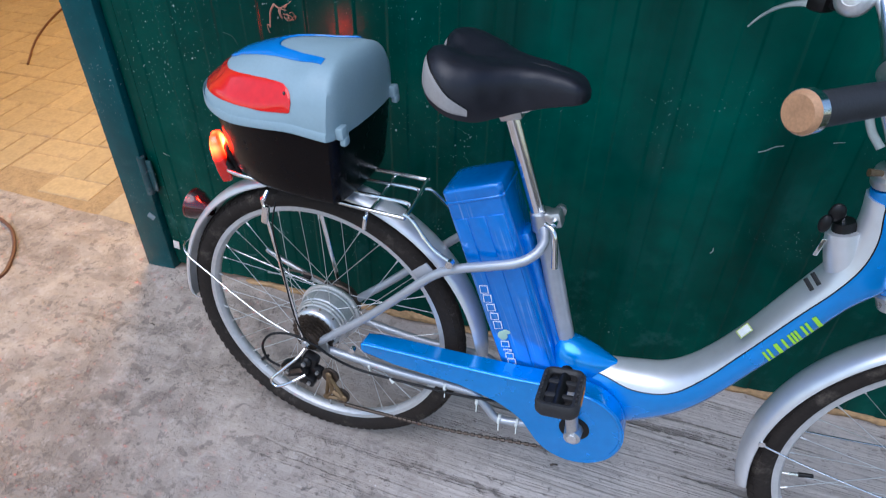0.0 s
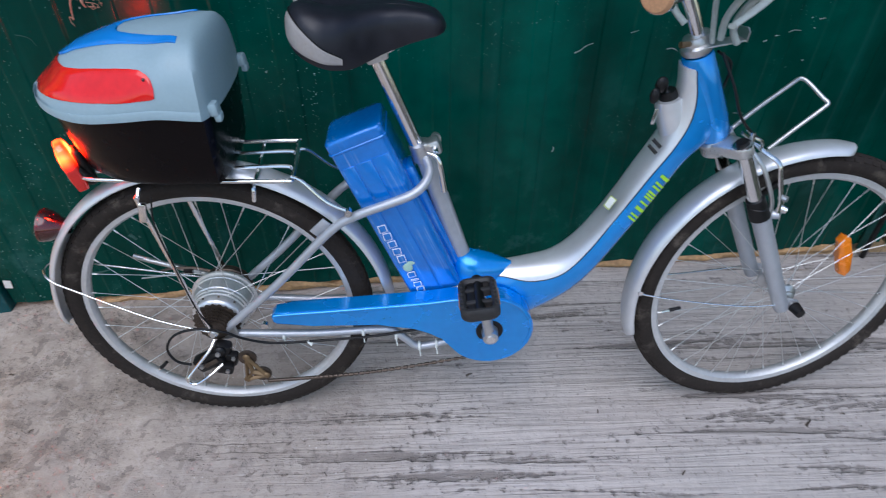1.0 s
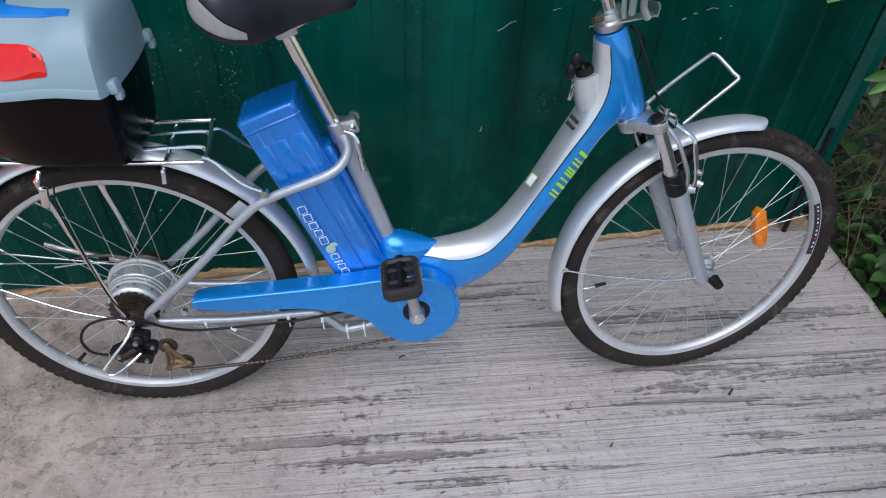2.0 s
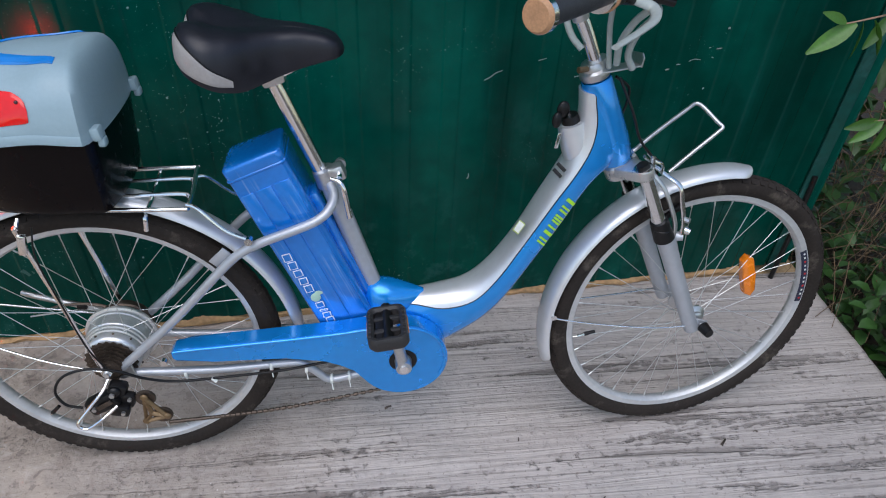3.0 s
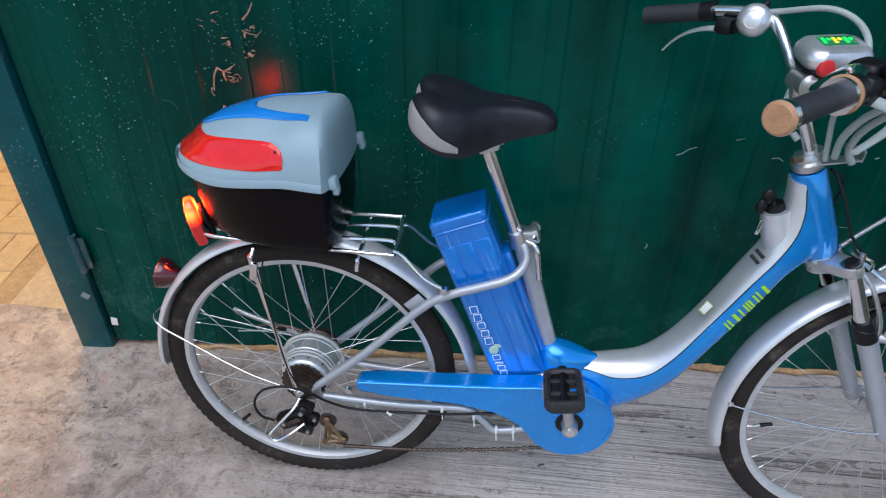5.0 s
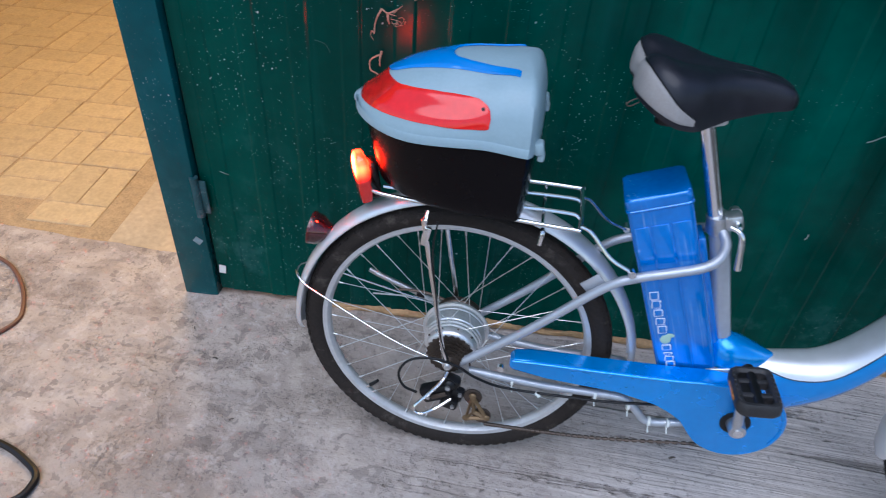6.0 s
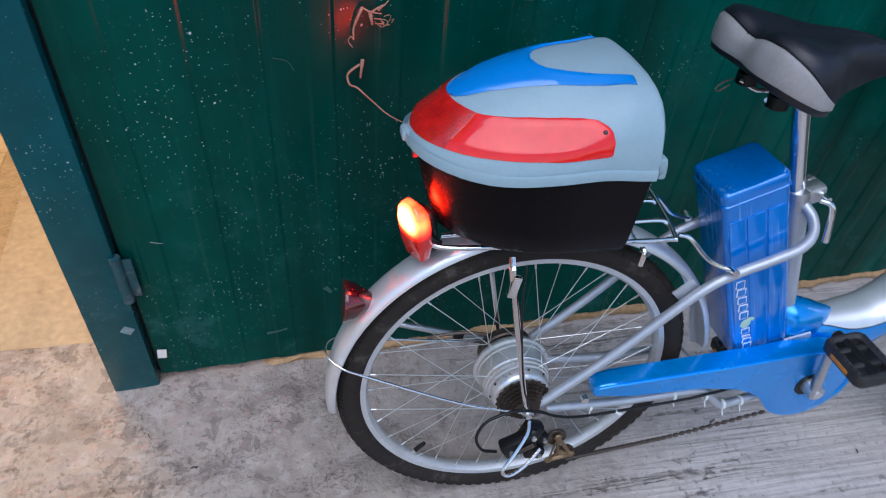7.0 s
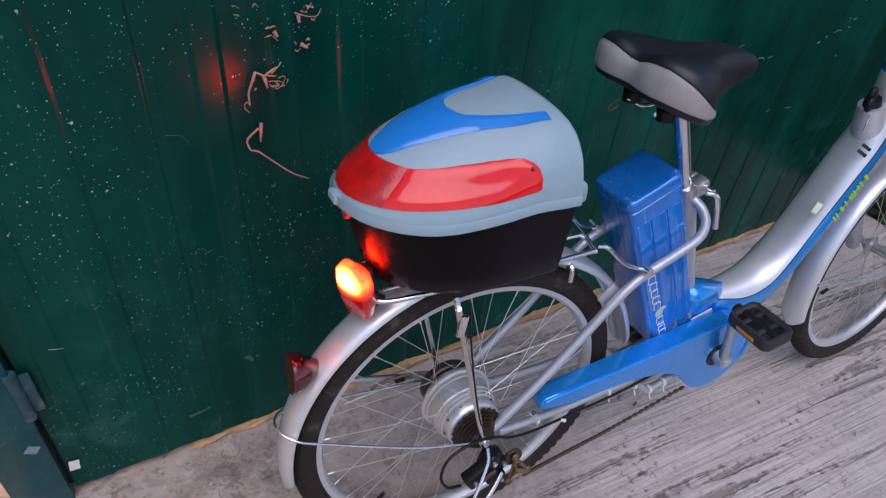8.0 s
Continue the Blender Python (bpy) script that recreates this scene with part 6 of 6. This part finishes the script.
# pavers of the yard, laid in pairs
me = bpy.data.meshes.new("paver")
bm = block(B(), (0.2170, 0.1070, 0.05), None, 0.0022, 1)
bm.to_mesh(me)
bm.free()
me.materials.append(PAVER)
random.seed(4)
turn = pose(-1.252, 0.880, 0, 0, 0, 3.6)
for i in range(-9, 0):
    for j in range(-2, 11):
        ox, oy = 0.22 * i + 0.005 * math.floor(i / 2), 0.22 * j + 0.005 * math.floor(j / 2)
        for k in range(2):
            flat = (i + j) % 2 != 0
            at = (ox + 0.11, oy + 0.055 + 0.11 * k, 0) if flat else (ox + 0.055 + 0.11 * k, oy + 0.11, 90)
            m = turn @ pose(at[0], at[1], -0.026 + random.uniform(-0.0015, 0.0015), random.uniform(-0.5, 0.5), random.uniform(-0.5, 0.5), at[2] + random.uniform(-0.5, 0.5))
            if m.translation.y > 0.55:
                s = new("paver", me)
                s.parent = yard
                s.matrix_basis = m
bm = B()
block(bm, (0.62, 0.60, 0.05), pose(-0.86, 0.795, -0.027, 0, 0, 4), 0.004, 2)
block(bm, (0.66, 1.60, 0.05), pose(-0.92, 1.91, -0.028, 0, 0, 4), 0.004, 2)
part("threshold_slab", bm, SANDSLAB, yard, "smooth ochre cement strip beside the pavers")
yard_cable = part("yard_cable", tube(B(), [(-2.34, 1.36, 0.004), (-2.54, 1.61, 0.004), (-2.70, 1.88, 0.004), (-2.84, 2.20, 0.004), (-2.955, 2.45, 0.004), (-2.93, 2.8, 0.004)], 0.0055, 8), BROWNCABLE)
tagged(yard_cable, "thin brown cable lying across the paved yard", "cable")
stick = part("stick", tube(B(), [(-1.915, 1.98, 0.006), (-1.93, 2.10, 0.008), (-1.95, 2.30, 0.006)], (0.007, 0.005), 7), STEEL)
tagged(stick, "short dark stick lying on the paved yard", "stick")


def leaf_mesh(name, material, length, width, bend):
    """A pointed leaf with a folded midrib."""
    bm = B()
    rows = []
    for k in range(7):
        t = k / 6
        w = width * math.sin(math.pi * min(1, t * 0.92 + 0.04)) ** 0.8 * (1 - 0.3 * t)
        z = bend * t * t
        rows.append([bm.verts.new((length * t, s * w / 2, z + abs(s) * w * 0.18)) for s in (-1, -0.5, 0, 0.5, 1)])
    for a, b in zip(rows, rows[1:]):
        for i in range(4):
            bm.faces.new((a[i], a[i + 1], b[i + 1], b[i]))
    for f in bm.faces:
        f.smooth = True
    me = bpy.data.meshes.new(name)
    bm.to_mesh(me)
    bm.free()
    me.materials.append(material)
    return me


# the branch that hangs in front of the wall's end
random.seed(11)
branch = tagged(new("shrub_branch"), "leafy green branch hanging by the end of the wall", "shrub")
part("stem", tube(B(), [(2.30, 0.42, 0.50), (2.05, 0.40, 0.86), (1.80, 0.385, 0.885), (1.60, 0.38, 0.852)], (0.006, 0.0015), 6), TENDRIL, branch)
part("stem", tube(B(), [(2.25, 0.36, 0.1), (2.02, 0.37, 0.52), (1.90, 0.375, 0.61), (1.79, 0.38, 0.605)], (0.006, 0.0015), 6), TENDRIL, branch)
lm = leaf_mesh("leaf", LEAF, 0.115, 0.046, -0.012)
for root, tip in (((1.625, 0.38, 0.852), (1.527, 0.37, 0.789)), ((1.640, 0.38, 0.854), (1.642, 0.365, 0.772)), ((1.665, 0.38, 0.860), (1.700, 0.36, 0.790)), ((1.70, 0.383, 0.868), (1.655, 0.36, 0.800)), ((1.74, 0.384, 0.876), (1.80, 0.36, 0.800)),
                  ((1.78, 0.385, 0.884), (1.76, 0.36, 0.780)), ((1.60, 0.38, 0.852), (1.535, 0.375, 0.880)), ((1.70, 0.383, 0.868), (1.66, 0.37, 0.945)), ((1.82, 0.386, 0.884), (1.88, 0.36, 0.800)), ((1.79, 0.385, 0.884), (1.84, 0.37, 0.955)),
                  ((1.800, 0.38, 0.606), (1.716, 0.37, 0.590)), ((1.815, 0.38, 0.606), (1.738, 0.36, 0.556)), ((1.83, 0.378, 0.606), (1.80, 0.355, 0.520)), ((1.86, 0.377, 0.608), (1.87, 0.355, 0.530)), ((1.88, 0.376, 0.612), (1.95, 0.355, 0.545)),
                  ((1.85, 0.377, 0.608), (1.79, 0.37, 0.660)), ((1.90, 0.375, 0.610), (1.90, 0.36, 0.700)), ((1.95, 0.373, 0.575), (1.86, 0.35, 0.480)), ((1.97, 0.372, 0.560), (1.90, 0.35, 0.440)), ((2.0, 0.371, 0.54), (2.07, 0.35, 0.47))):
    p, q = Vector(root), Vector(tip)
    s_ = new("leaf", lm)
    s_.parent = branch
    k = (q - p).length / 0.115
    s_.matrix_basis = Matrix.Translation(p) @ (q - p).to_track_quat("X", "Z").to_matrix().to_4x4() @ pose(0, 0, 0, random.uniform(-70, -20)) @ Matrix.Diagonal((k, k, k, 1))


def undergrowth():
    """Low plants past the slab's edge."""
    random.seed(21)
    verts, faces = [], []

    def leaf(m, length, width):
        i = len(verts)
        for x, y, z in ((0, 0, 0), (0.35, 0.5, 0.10), (0.35, 0, 0.02), (0.35, -0.5, 0.10), (0.75, 0.36, 0.05), (0.75, 0, -0.02), (0.75, -0.36, 0.05), (1, 0, -0.14)):
            verts.append(m @ Vector((x * length, y * width, z * length)))
        faces.extend([(i, i + 2, i + 1), (i, i + 3, i + 2), (i + 1, i + 2, i + 5, i + 4), (i + 2, i + 3, i + 6, i + 5), (i + 4, i + 5, i + 7), (i + 5, i + 6, i + 7)])

    for _ in range(2600):
        x = 1.93 + abs(random.gauss(0, 0.38))
        y = random.uniform(-1.2, 1.1)
        z = -0.10 + random.random() ** 1.4 * (0.24 + 0.35 * min(1, (x - 1.93) * 1.4))
        leaf(pose(x, y, z, random.uniform(-35, 35), random.uniform(-30, 45), random.uniform(0, 360)), random.uniform(0.04, 0.085), random.uniform(0.022, 0.045))
    for _ in range(1500):
        x, y = random.uniform(2.05, 3.2), random.uniform(-0.3, 1.6)
        z = random.uniform(0.1, 1.6)
        leaf(pose(x, y, z, random.uniform(-35, 35), random.uniform(-10, 60), random.uniform(0, 360)), random.uniform(0.06, 0.11), random.uniform(0.03, 0.05))
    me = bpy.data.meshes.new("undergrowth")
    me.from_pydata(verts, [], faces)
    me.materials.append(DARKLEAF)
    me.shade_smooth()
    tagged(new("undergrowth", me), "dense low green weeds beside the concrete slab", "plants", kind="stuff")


undergrowth()


def straw_heap():
    random.seed(31)
    bm = B()
    for _ in range(260):
        x, y, z = random.uniform(1.90, 2.25), random.uniform(0.30, 0.70), random.uniform(-0.08, 0.55)
        d = Vector((random.gauss(0, 0.5), random.gauss(0, 0.4), random.gauss(-0.5, 0.5))).normalized() * random.uniform(0.08, 0.24)
        p = Vector((x, y, z))
        tube(bm, [p, p + d * 0.5 + Vector((0, 0, 0.02)), p + d], (0.0016, 0.0008), 4, 3)
    tagged(part("dry_stems", bm, STRAW), "tangle of dry brown stems beside the wall's end", "plants", kind="stuff")


straw_heap()
bm = B()
tube(bm, [(1.79, 0.470, 0.0), (1.797, 0.480, 0.20), (1.797, 0.488, 0.37)], 0.0075, 8)
tagged(part("black_rod", bm, BLACK), "thin black rod leaning against the wall", "rod")

random.seed(8)
for x, y, size in ((1.36, -0.104, 0.012), (1.453, -0.082, 0.006), (0.554, 0.072, 0.009), (0.21, -0.19, 0.006), (0.62, -0.30, 0.006), (1.02, -0.22, 0.007), (-0.62, 0.12, 0.007), (-0.50, -0.05, 0.006), (-0.72, 0.21, 0.006), (0.86, -0.05, 0.006)):
    a = random.uniform(0, math.pi)
    d = Vector((math.cos(a), math.sin(a), 0)) * size
    q = Vector((x, y, 0.004))
    tagged(part("leaf_crumb", tube(B(), [q - d, q + Vector((0, 0, 0.003)), q + d], (size * 0.35, size * 0.15), 6, 3, 0.5), STEEL), "dry dark leaf crumb lying on the concrete", "debris", group="crumbs on the concrete")

cable = part("floor_cable", tube(B(), [(-1.75, 0.42, 0.006), (-1.42, 0.346, 0.006), (-1.30, 0.285, 0.006), (-1.21, 0.185, 0.006), (-1.19, 0.10, 0.006), (-1.30, -0.02, 0.006), (-1.6, -0.05, 0.006)], 0.006, 8), BROWNCABLE)
tagged(cable, "brown power cable lying on the concrete", "cable")
hose = part("black_hose", tube(B(), [(-1.25, -0.20, 0.008), (-1.0, -0.22, 0.008), (-0.887, -0.255, 0.008), (-0.842, -0.295, 0.008), (-0.88, -0.36, 0.008), (-1.1, -0.42, 0.008)], 0.008, 8), BLACK)
tagged(hose, "black hose end lying on the concrete", "hose")
